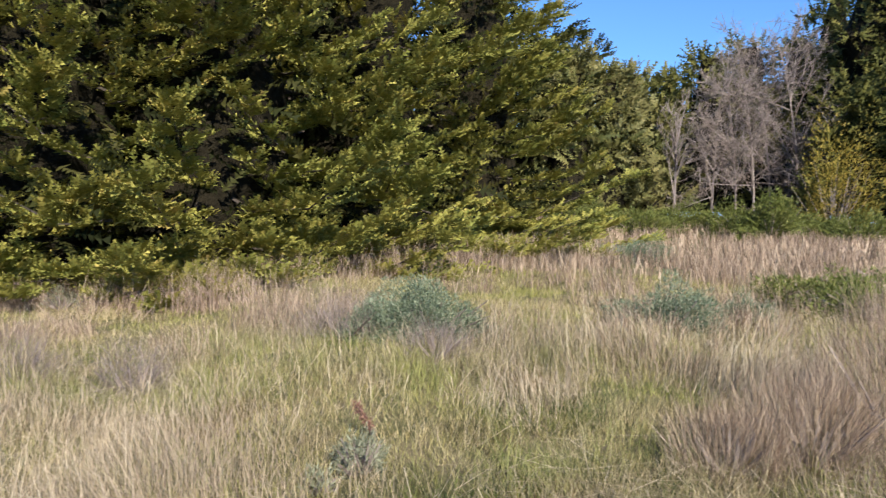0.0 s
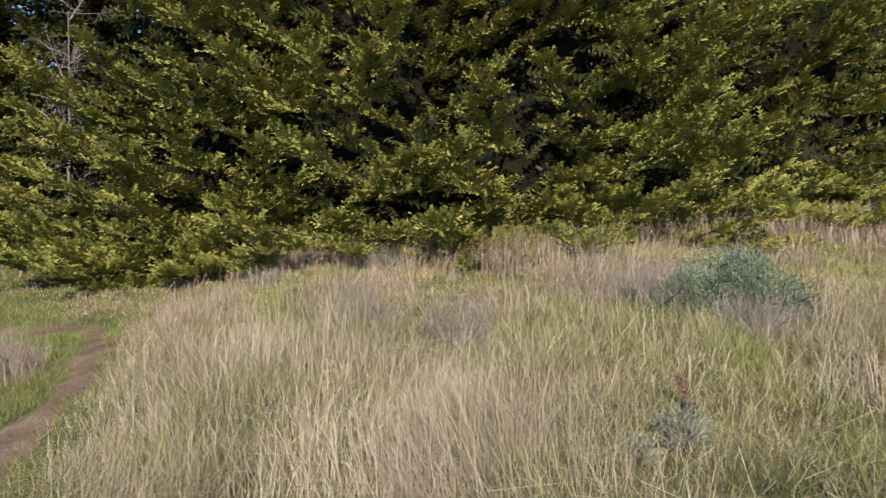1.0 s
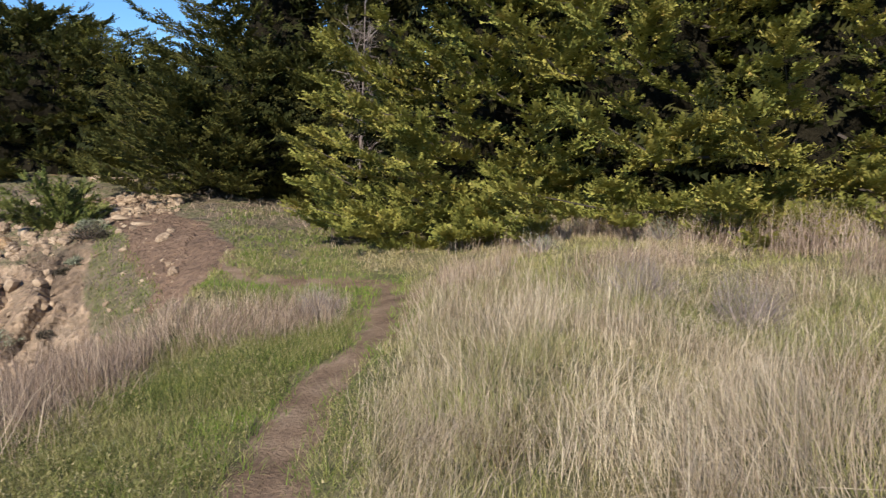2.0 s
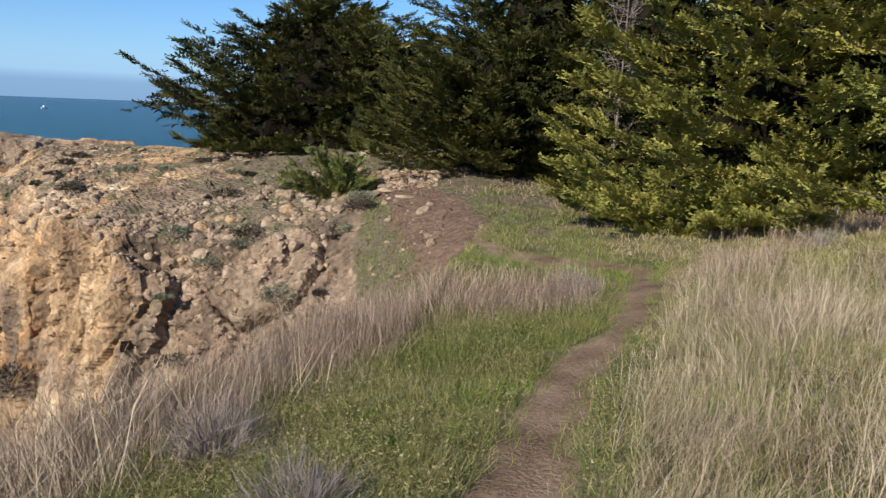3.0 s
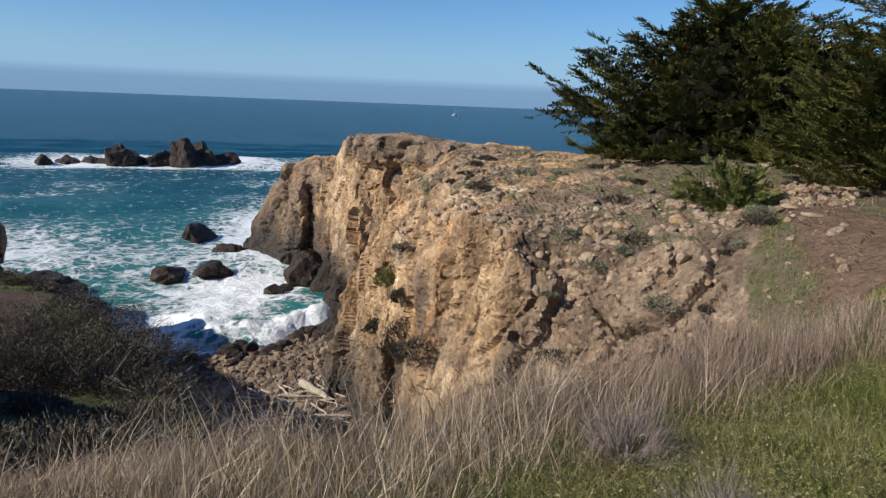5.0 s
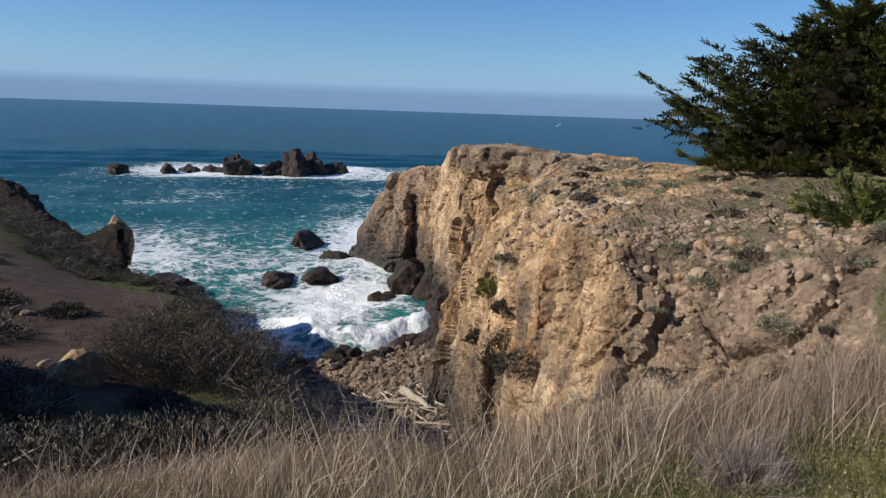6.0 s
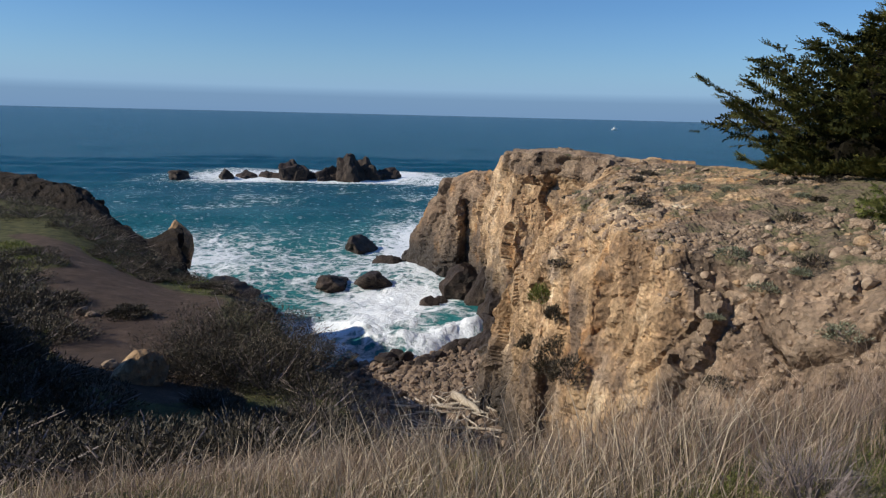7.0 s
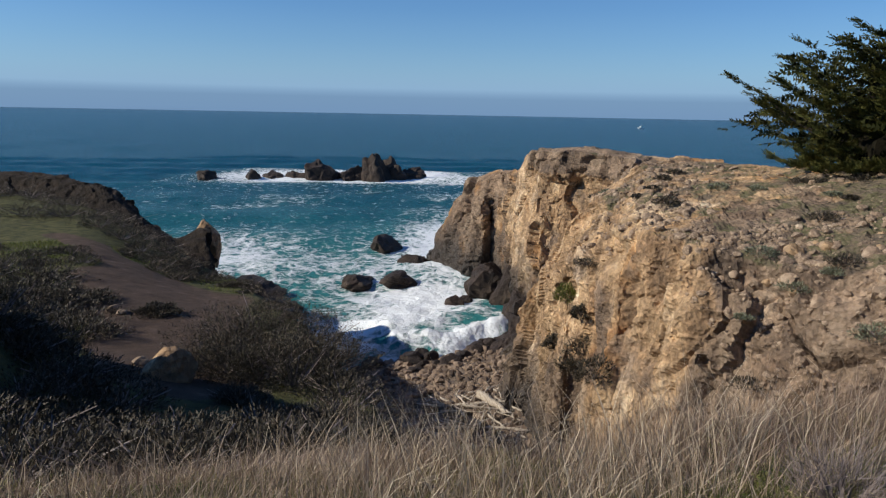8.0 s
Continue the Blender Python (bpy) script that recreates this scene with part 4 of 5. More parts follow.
# ---- grass ----
def blades(x, y, z, tall, wide, lean, rng, wind=(-0.25, 0.2), straight=False):
    """Thin blades: bent stalks, or straight short ones."""
    n = len(x)
    a = rng.uniform(0, 2 * np.pi, n)
    side = np.stack([np.cos(a), np.sin(a), np.zeros(n)], 1) * wide[:, None]
    b = rng.uniform(0, 2 * np.pi, n)
    tip = np.stack([np.cos(b) * lean + wind[0] * lean, np.sin(b) * lean + wind[1] * lean, np.ones(n)], 1)
    tip /= np.linalg.norm(tip, axis=1, keepdims=True)
    base = np.stack([x, y, z - 0.02], 1)
    kink = rng.normal(0, 0.07, (2, n))
    mid = base + np.stack([tip[:, 0] * 0.36 + kink[0], tip[:, 1] * 0.36 + kink[1], 0.3 + 0.22 * tip[:, 2]], 1) * tall[:, None]
    end = base + tip * tall[:, None]
    if straight:
        return np.stack([base - side, base + side, end], 1).reshape(-1, 3), np.arange(3 * n).reshape(-1, 3)
    v = np.stack([base - side, base + side, mid + side * 0.7, mid - side * 0.7, end], 1).reshape(-1, 3)
    k = np.arange(n)[:, None, None] * 5
    f = (np.array([(0, 1, 2), (0, 2, 3), (3, 2, 4)])[None] + k).reshape(-1, 3)
    return v, f


def scatter(count, az0, az1, r0, r1, rng, power=1.6):
    """Places spread over a sector, thinning out with distance."""
    az = rng.uniform(az0, az1, count)
    r = (r0 ** power + rng.uniform(0, 1, count) * (r1 ** power - r0 ** power)) ** (1 / power)
    x, y = polar(az, r)
    return az, r, x, y


def clumps(x, y, scale, seed):
    return 0.5 + 0.5 * fbm(xy3(x, y) * scale, 3, seed)


def dry_density(az, r, x, y):
    e = np.where(az > 104, np.minimum(edge(az), 5.2), edge(az))
    band = np.exp(-(np.clip(e - 0.5 - r, 0, None) / np.interp(az, [60, 72, 90, 110, 150], [0.9, 0.9, 0.9, 1.2, 1.6])) ** 2) * smooth(51.5, 55, az) * (1 - smooth(e + 0.4, e + 2.0, r)) * (1 - smooth(9.3, 10.5, r) * (1 - smooth(68, 70, az)))
    band = np.maximum(band, np.exp(-(np.clip(np.abs(r - 8.9) - 0.5, 0, None) / 0.5) ** 2) * smooth(54.5, 57, az) * (1 - smooth(64, 70, az)))
    tuft = smooth(0.45, 0.58, clumps(x, y, 0.9, 91)) * (0.15 + 0.85 * smooth(0.35, 0.6, clumps(x, y, 2.5, 92)))
    thin_right = np.interp(az, [-30, -12, -4, 14, 18, 48], [0.8, 0.7, 0.5, 0.55, 1.0, 1.0]) * np.interp(r, [7, 9], [1, 0.75])
    meadow = np.maximum(tuft, 0.3 * np.exp(-((az - 48) / 7) ** 2) * np.exp(-((r - 4.8) / 2.2) ** 2)) * (1 - smooth(50.5, 55, az)) * thin_right * np.where(az > 44, 1 - smooth(10, 11.5, r), 1)
    meadow = np.maximum(meadow, 0.8 * np.exp(-((az - 24) / 11) ** 2 - ((r - 4.6) / 2.0) ** 2) * (0.3 + 0.7 * smooth(0.4, 0.6, clumps(x, y, 2.2, 82))))
    d = np.maximum(band, meadow)
    trail = line_distance(x, y, TRAIL_X, TRAIL_Y)
    return d * smooth(0.24, 0.45, trail)


rng = np.random.default_rng(5)
az, r, x, y = scatter(600000, -32, 150, 1.9, 17, rng, 1.7)
keep = rng.uniform(0, 1, len(az)) < dry_density(az, r, x, y)
az, r, x, y = az[keep], r[keep], x[keep], y[keep]
big = clumps(x, y, 1.1, 95)
tall = (0.1 + 0.7 * big) * rng.uniform(0.3, 1.35, len(x)) * np.interp(az, [48, 54, 66, 80, 101, 104, 112, 118, 124, 134], [1, 0.62, 0.7, 1, 0.95, 0.6, 0.6, 0.62, 0.42, 0.34])
brink = (az + rng.normal(0, 4, len(az)) > 60) | (rng.uniform(0, 1, len(az)) < smooth(6, 10, r))
for pick, mat_, label in ((~brink, M_DRY, "tall bleached dry grass stalks in clumps on the meadow"), (brink, M_DRY_BROWN, "tall brown dry grass on the far meadow and along the brink")):
    v, f = blades(x[pick], y[pick], height(az[pick], r[pick]), tall[pick], (0.0007 + 0.00022 * r[pick]) * rng.uniform(0.7, 1.5, pick.sum()), 0.75 * rng.uniform(0.1, 1.6, pick.sum()) ** 1.5, rng, wind=(-0.2 + 1.5 * vnoise(xy3(x[pick], y[pick]) * 1.4, 85), 0.2 + 1.5 * vnoise(xy3(x[pick], y[pick]) * 1.4, 86)))
    tagged(ob_mesh("dry_grass", v, f, mat_), label, "grass", kind="stuff")

# long arching stalks along the brink
az, r, x, y = scatter(2600, 62, 148, 2.2, 5.6, rng, 1.4)
keep = (r < edge(az)) & (line_distance(x, y, TRAIL_X, TRAIL_Y) > 0.6) & ((az > 100) | (r > edge(az) - 1.6))
az, r, x, y = az[keep], r[keep], x[keep], y[keep]
v, f = blades(x, y, height(az, r), rng.uniform(0.5, 0.95, len(x)) * np.interp(az, [112, 120, 126], [1, 0.8, 0.5]), 0.0016 + 0.0003 * r, rng.uniform(0.3, 1.1, len(x)), rng)
tagged(ob_mesh("dry_grass", v, f, M_DRY), "long arching dry stalks over the brink", "grass", kind="stuff")

# undergrowth: yellowed blades all over the meadow, fresh green beside the trail
az, r, x, y = scatter(500000, -32, 150, 1.7, 15, rng, 1.55)
strip = smooth(53, 57, az) * (1 - smooth(92, 104, az)) * (1 - smooth(-1.5, -0.5, r - edge(az)))
trail = line_distance(x, y, TRAIL_X, TRAIL_Y)
strip = np.maximum(strip, (1 - smooth(0.35, 0.9, trail)) * 0.7 * (r > 2.5))
keep = (rng.uniform(0, 1, len(az)) < 0.35 + 0.65 * smooth(0.35, 0.6, clumps(x, y, 1.6, 97))) & (trail + 0.13 * fbm(xy3(x, y) * 1.7, 4, 41, 0.7) > 0.1 + 0.22 * rng.uniform(0, 1, len(az)) ** 2) & (r < np.minimum(edge(az) + 0.8, np.where(az > 108, 5.5, 99)))
az, r, x, y, strip, trail = az[keep], r[keep], x[keep], y[keep], strip[keep], trail[keep]
fresh = rng.uniform(0, 1, len(az)) < np.maximum(strip * 0.72, 0.7 * smooth(0.56, 0.68, clumps(x, y, 0.55, 96)))
on_left = az > np.interp(r, TRAIL_R[2:12], TRAIL_AZ[2:12]) - 1.5
lush = on_left & (r > 2) & (r < 12) & (rng.uniform(0, 1, len(az)) < 0.9 * (1 - smooth(0.4, 1.1, trail + 0.25 * vnoise(xy3(x, y) * 1.5, 84))))
for pick, name, mat_, label, lo, hi in ((lush, "green_grass", M_LUSH, "lush bright green grass at the trail's edge", 0.05, 0.15), (fresh & ~lush, "green_grass", M_GREEN, "short fresh green grass beside the trail", 0.06, 0.17), (~fresh & ~lush, "yellowed_grass", M_OLIVE, "matted yellowed grass under the dry stalks", 0.045, 0.17)):
    a_, r_, x_, y_ = az[pick], r[pick], x[pick], y[pick]
    tall = (lo + (hi - lo) * clumps(x_, y_, 1.7, 98)) * rng.uniform(0.5, 1.4, len(x_))
    v, f = blades(x_, y_, height(a_, r_), tall, 0.0014 + 0.00038 * r_, 1.1 * rng.uniform(0.1, 1.6, len(x_)), rng, straight=True)
    tagged(ob_mesh(name, v, f, mat_), label, "grass", kind="stuff")

# thick short sward of the strip between the trail and the brink
az, r, x, y = scatter(170000, 53, 106, 2.0, 8.6, rng, 1.5)
trail = line_distance(x, y, TRAIL_X, TRAIL_Y)
on_left = az > np.interp(r, TRAIL_R[2:12], TRAIL_AZ[2:12])
keep = on_left & (r < edge(az) - 0.7 - 0.5 * rng.uniform(0, 1, len(az))) & (trail + 0.13 * fbm(xy3(x, y) * 1.7, 4, 41, 0.7) > 0.2 + 0.14 * rng.uniform(0, 1, len(az))) & (rng.uniform(0, 1, len(az)) < 0.35 + 0.65 * smooth(0.38, 0.55, clumps(x, y, 2.4, 79)))
az, r, x, y = az[keep], r[keep], x[keep], y[keep]
v, f = blades(x, y, height(az, r), (0.05 + 0.14 * clumps(x, y, 1.9, 78)) * rng.uniform(0.5, 1.4, len(x)), 0.0016 + 0.0003 * r, rng.uniform(0.3, 1.8, len(x)), rng, straight=True)
tagged(ob_mesh("green_grass", v, f, M_SWARD), "thick short green sward between trail and brink", "grass", kind="stuff")

# thin grey-brown stalks that darken the foot of the meadow's clumps, and stalks lodged across them
az, r, x, y = scatter(90000, -32, 54, 2.0, 9, rng, 1.5)
keep = (line_distance(x, y, TRAIL_X, TRAIL_Y) > 0.5) & (rng.uniform(0, 1, len(az)) < 0.15 + 0.85 * smooth(0.45, 0.62, clumps(x, y, 1.3, 76)))
az, r, x, y = az[keep], r[keep], x[keep], y[keep]
v, f = blades(x, y, height(az, r), (0.12 + 0.35 * clumps(x, y, 1.1, 95)) * rng.uniform(0.4, 1.3, len(x)), 0.0009 + 0.00022 * r, rng.uniform(0.2, 1.5, len(x)), rng)
tagged(ob_mesh("dry_grass", v, f, M_THATCH), "thin grey-brown stalks and thatch among the meadow's clumps", "grass", kind="stuff")
az, r, x, y = scatter(9000, -32, 53, 2.2, 11, rng, 1.5)
keep = (line_distance(x, y, TRAIL_X, TRAIL_Y) > 0.6) & (rng.uniform(0, 1, len(az)) < smooth(0.42, 0.62, clumps(x, y, 0.8, 74)))
az, r, x, y = az[keep], r[keep], x[keep], y[keep]
P = np.stack([x, y, height(az, r) + rng.uniform(0.06, 0.28, len(x))], 1)
v, f = stamp([leaf(0.005)], P, rng.normal(size=P.shape) * np.array([1, 1, 0.3]) + np.array([0.9, -0.3, 0]), np.array([0, 0, 1.0]) + rng.normal(0, 0.3, P.shape), rng.uniform(0.25, 0.6, len(x)), rng)
tagged(ob_mesh("fallen_stalks", v, f, M_DRY), "dry stalks lodged across the meadow's clumps", "grass", kind="stuff")

# short rust-brown and dark green tufts between the clumps
az, r, x, y = scatter(60000, -32, 53, 2.2, 9, rng, 1.5)
spot = smooth(0.6, 0.7, clumps(x, y, 1.9, 73))
keep = (line_distance(x, y, TRAIL_X, TRAIL_Y) > 0.5) & (rng.uniform(0, 1, len(az)) < spot)
az, r, x, y = az[keep], r[keep], x[keep], y[keep]
v, f = blades(x, y, height(az, r), rng.uniform(0.06, 0.26, len(x)), 0.0016 + 0.0004 * r, rng.uniform(0.3, 1.4, len(x)), rng, straight=True)
tagged(ob_mesh("tufts", v, f, M_TUFT), "small dark green and rust-brown tufts in the meadow", "grass", kind="stuff")

# stalks fallen flat across the green strip
az, r, x, y = scatter(1500, 54, 104, 2.0, 9.5, rng, 1.5)
keep = (r < edge(az) - 0.3) & (line_distance(x, y, TRAIL_X, TRAIL_Y) > 0.7) & (rng.uniform(0, 1, len(az)) < smooth(0.5, 0.66, clumps(x, y, 1.3, 89)))
az, r, x, y = az[keep], r[keep], x[keep], y[keep]
P = np.stack([x, y, height(az, r) + rng.uniform(0.05, 0.12, len(x))], 1)
v, f = stamp([leaf(0.007)], P, rng.normal(size=P.shape) * np.array([1, 1, 0.14]) + np.array([-0.6, 0.4, 0]), np.array([0, 0, 1.0]) + rng.normal(0, 0.3, P.shape), rng.uniform(0.1, 0.38, len(x)), rng)
tagged(ob_mesh("fallen_stalks", v, f, M_DRY), "dry stalks fallen flat across the green grass", "grass", kind="stuff")

# short wind-clipped turf on the lower bluff
az, r, x, y = scatter(30000, 126, 143, 11, 34, rng, 2.0)
keep = (r < edge(az) - 0.3) & (bare_soil(x, y) < 0.3) & (rng.uniform(0, 1, len(x)) < 0.2 + 0.8 * smooth(0.42, 0.6, clumps(x, y, 0.5, 81)))
az, r, x, y = az[keep], r[keep], x[keep], y[keep]
v, f = blades(x, y, height(az, r), rng.uniform(0.04, 0.2, len(x)) * (0.4 + clumps(x, y, 0.8, 80)), 0.003 + 0.0006 * r, rng.uniform(0.3, 1.3, len(x)), rng, straight=True)
tagged(ob_mesh("turf_grass", v, f, M_HEDGE), "short dark olive turf on the lower bluff", "grass", kind="stuff")

# low broad-leaved herbs in the green strip
az, r, x, y = scatter(90000, 52, 104, 2.2, 9, rng, 1.5)
keep = (rng.uniform(0, 1, len(az)) < 0.25 + 0.75 * smooth(0.42, 0.6, clumps(x, y, 1.2, 94))) & (line_distance(x, y, TRAIL_X, TRAIL_Y) > 0.25) & (r < edge(az) - 0.9)
az, r, x, y = az[keep], r[keep], x[keep], y[keep]
P = np.stack([x, y, height(az, r) + rng.uniform(0.01, 0.11, len(x))], 1)
v, f = stamp([leaf(0.5)], P, rng.normal(size=P.shape) * np.array([1, 1, 0.35]) + np.array([0, 0, 0.25]), np.array([0, 0, 1.0]) + rng.normal(0, 0.3, P.shape), rng.uniform(0.01, 0.026, len(x)), rng)
tagged(ob_mesh("herbs", v, f, M_SWARD), "low broad-leaved green herbs beside the trail", "herbs", kind="stuff")

# far meadow up to the trees and the hedge
az, r, x, y = scatter(60000, -30, 48, 13, 30, rng, 2.0)
keep = rng.uniform(0, 1, len(az)) < 0.25 + 0.75 * smooth(0.4, 0.6, clumps(x, y, 0.4, 99))
az, r, x, y = az[keep], r[keep], x[keep], y[keep]
v, f = blades(x, y, height(az, r), rng.uniform(0.2, 0.55, len(x)), 0.003 + 0.0004 * r, rng.uniform(0.1, 0.5, len(x)), rng)
tagged(ob_mesh("dry_grass", v, f, M_DRY_BROWN), "pale dry grass on the rise before the trees", "grass", kind="stuff")


# ---- low bushes of the meadow ----
# green turf between the stones of the neck
az, r, x, y = scatter(15000, 57, 74, 11, 19.5, rng, 2.0)
keep = (line_distance(x, y, TRAIL_X, TRAIL_Y) > 0.7) & (rng.uniform(0, 1, len(x)) < smooth(0.36, 0.55, clumps(x, y, 0.7, 83)))
az, r, x, y = az[keep], r[keep], x[keep], y[keep]
v, f = blades(x, y, surface_many(x, y), rng.uniform(0.04, 0.16, len(x)), 0.003 + 0.0005 * r, rng.uniform(0.2, 1.2, len(x)), rng, straight=True)
tagged(ob_mesh("green_grass", v, f, M_GREEN), "patchy green turf between stones on the neck", "grass", kind="stuff")

# grass on the neck towards the headland
az, r, x, y = scatter(9000, 50, 77, 11, 23, rng, 2.0)
keep = (line_distance(x, y, TRAIL_X, TRAIL_Y) > 0.6 + 0.6 * rng.uniform(0, 1, len(x))) & (rng.uniform(0, 1, len(x)) < 0.15 + 0.85 * smooth(0.4, 0.6, clumps(x, y, 0.9, 90)))
az, r, x, y = az[keep], r[keep], x[keep], y[keep]
z = surface_many(x, y)
v, f = blades(x, y, z, rng.uniform(0.06, 0.24, len(x)), 0.002 + 0.0004 * r, rng.uniform(0.2, 1.2, len(x)), rng, straight=True)
tagged(ob_mesh("dry_grass", v, f, M_DRY_BROWN), "sparse dry grass on the neck of the headland", "grass", kind="stuff")

for az, r, rx, rz, n, seed in ((5.6, 8.4, 0.74, 0.52, 24000, 1), (9.6, 8.2, 0.42, 0.3, 7000, 5), (-8.3, 17.0, 0.75, 0.6, 9000, 2), (-11.6, 9.3, 0.55, 0.52, 13000, 3), (-16.5, 10.5, 0.35, 0.32, 4000, 4)):
    shrub("lupine_bush", *pxy(az, r), rx, rx * 0.8, rz, n, 0.031, M_LUPINE, "blue-green leafy lupine bush in dry grass", seed, "lupine bushes", width=0.3, lump=0.6)
for az, r, rx, rz, n, seed in ((7.6, 4.5, 0.16, 0.26, 1300, 11), (10.4, 4.2, 0.1, 0.13, 500, 12), (32.0, 12.2, 0.35, 0.35, 900, 13), (40.5, 11.5, 0.3, 0.35, 900, 14), (72.0, 4.9, 0.14, 0.05, 300, 15), (57.6, 9.6, 0.26, 0.34, 900, 16)):
    shrub("sage_bush", *pxy(az, r), rx, rx, rz, n, 0.04, M_SAGE, "small grey-green sage bush among grass", seed, "sage bushes", width=0.16, lump=0.5)
for az, r, rx, rz, n, seed in ((-27, 6.0, 0.62, 0.85, 6500, 21), (-33, 5.8, 0.8, 1.0, 5000, 22), (-22, 5.3, 0.4, 0.5, 3600, 20), (-17.5, 5.0, 0.3, 0.36, 1800, 19), (11.8, 8.2, 0.4, 0.4, 1500, 24), (4.2, 7.2, 0.3, 0.3, 1000, 25), (25.5, 6.6, 0.3, 0.36, 1200, 26), (33.0, 7.4, 0.35, 0.4, 1300, 27), (84.5, 4.3, 0.25, 0.3, 1200, 28), (78.0, 3.2, 0.22, 0.2, 900, 29), (57.2, 9.0, 0.3, 0.28, 900, 30)):
    shrub("dry_bush", *pxy(az, r), rx, rx, rz, n, 0.2, M_DRY_BROWN if seed < 23 else M_TWIG, "leafless grey-brown dry bush of thin twigs", seed, "dry bushes", width=0.011, up=1.6 if seed < 23 else 0.7, lump=0.5)
for az, r, rx, rz, n, seed in ((-20.4, 12.4, 0.9, 0.5, 5000, 31), (-24.5, 11.6, 1.0, 0.5, 5000, 32), (-26.5, 14, 1.1, 0.6, 4000, 33)):
    shrub("scrub_bush", *pxy(az, r), rx, rx * 0.8, rz, n, 0.06, M_HEDGE, "olive scrub bush in the meadow", seed, "scrub bushes", lump=0.5)
for k in range(13):
    shrub("hedge_bush", *pxy(-3 - k * 1.95, 27 + 1.5 * math.sin(k * 1.7)), 1.15, 1.0, 0.85 + 0.15 * math.sin(k * 2.1), 4200, 0.11, M_HEDGE, "dense green low bush in a hedge before the trees", 40 + k, "low hedge", lump=0.5)
shrub("green_bush", *pxy(-17.0, 25), 0.9, 0.9, 1.4, 6500, 0.12, M_HEDGE, "upright green leafy bush before bare trees", 61, lump=0.7)
shrub("autumn_bush", *pxy(-20.8, 32), 1.4, 1.3, 3.4, 6500, 0.13, M_YELLOW, "tall bush with yellow autumn leaves", 62, lump=0.9, stems=30)


def dock(x, y, seed):
    """A rust-red dock seed stalk, leaning."""
    q = np.random.default_rng(seed)
    ob = empty("dock_plant", (x, y, surface_at(x, y) - 0.02), "rust-red dry dock stalk leaning in grass", "plant")
    way = np.array([-0.42, 0.1, 0.62])
    t = q.uniform(0.25, 1, 420)
    P = np.outer(t, way) * 0.42 + q.normal(0, 0.013, (420, 3))
    tagged(ob_mesh("seed_head", *stamp([leaf(0.4)], P, q.normal(size=P.shape), q.normal(size=P.shape), 0.022 * q.uniform(0.6, 1.4, 420), q), M_DOCK, ob), kind="stuff")
    ob_mesh("stalk", *tubes([(np.outer(np.linspace(0, 1, 4), way) * 0.42, [0.006, 0.005, 0.004, 0.002])], 5), M_TWIG, ob)


dock(*pxy(7.0, 5.0), 5)


# ---- bare and far trees ----
def bare_tree(name, x, y, tall, seed, label, thick=0.09, spread=0.55, levels=4, children=6, lean=(0, 0)):
    """A leafless tree: trunk and forking branches down to thin twigs."""
    rng = np.random.default_rng(seed)
    ob = empty(name, (x, y, surface_at(x, y) - 0.05), label, "tree")
    trunk, rest = [], []

    def grow(start, way, length, rad, level):
        t = np.linspace(0, 1, (5, 4, 3, 2, 2)[level])
        bend = rng.normal(0, 0.12, 3)
        pts = start + np.outer(t, way) * length + np.outer(t * t, bend) * length
        (trunk if level == 0 else rest).append((pts, rad * (1 - 0.75 * t)))
        if level >= levels:
            return
        for k in range(children + (10 if level == 0 else 0)):
            s = rng.uniform(0.2 if level else 0.12, 1.0)
            at = np.array([np.interp(s, t, pts[:, j]) for j in range(3)])
            w = way * 0.6 + rng.normal(0, spread, 3) + np.array([0, 0, 0.25])
            w /= np.linalg.norm(w)
            grow(at, w, length * rng.uniform(0.3, 0.5) * (1.15 - 0.5 * s), rad * 0.45, level + 1)

    grow(np.zeros(3), np.array([lean[0], lean[1], 1.0]), tall, thick, 0)
    ob_mesh("trunk", *tubes(trunk, 7), M_TWIG, ob, True)
    tagged(ob_mesh("branchwork", *tubes(rest, 3), M_TWIG, ob), kind="stuff")
    return ob


bare_tree("bare_tree", *pxy(-10.5, 31), 4.6, 71, "slender pale dead tree with bare twigs", 0.06, 0.4, 3, 7)
for az, r, tall, seed in ((-14.6, 36, 6.6, 72), (-16.8, 37, 8.2, 73), (-13.0, 35, 5.0, 74), (-18.6, 36, 7.4, 75), (-15.8, 35, 6.0, 76)):
    bare_tree("bare_tree", *pxy(az, r), tall, seed, "leafless grey tree with dense fine twigs", 0.06, 0.75, 3, 13)
bare_tree("bare_tree", *pxy(55.2, 22.5), 4.6, 77, "dead grey branches between the cypresses", 0.05, 0.9, 3, 9, (0.25, -0.1))


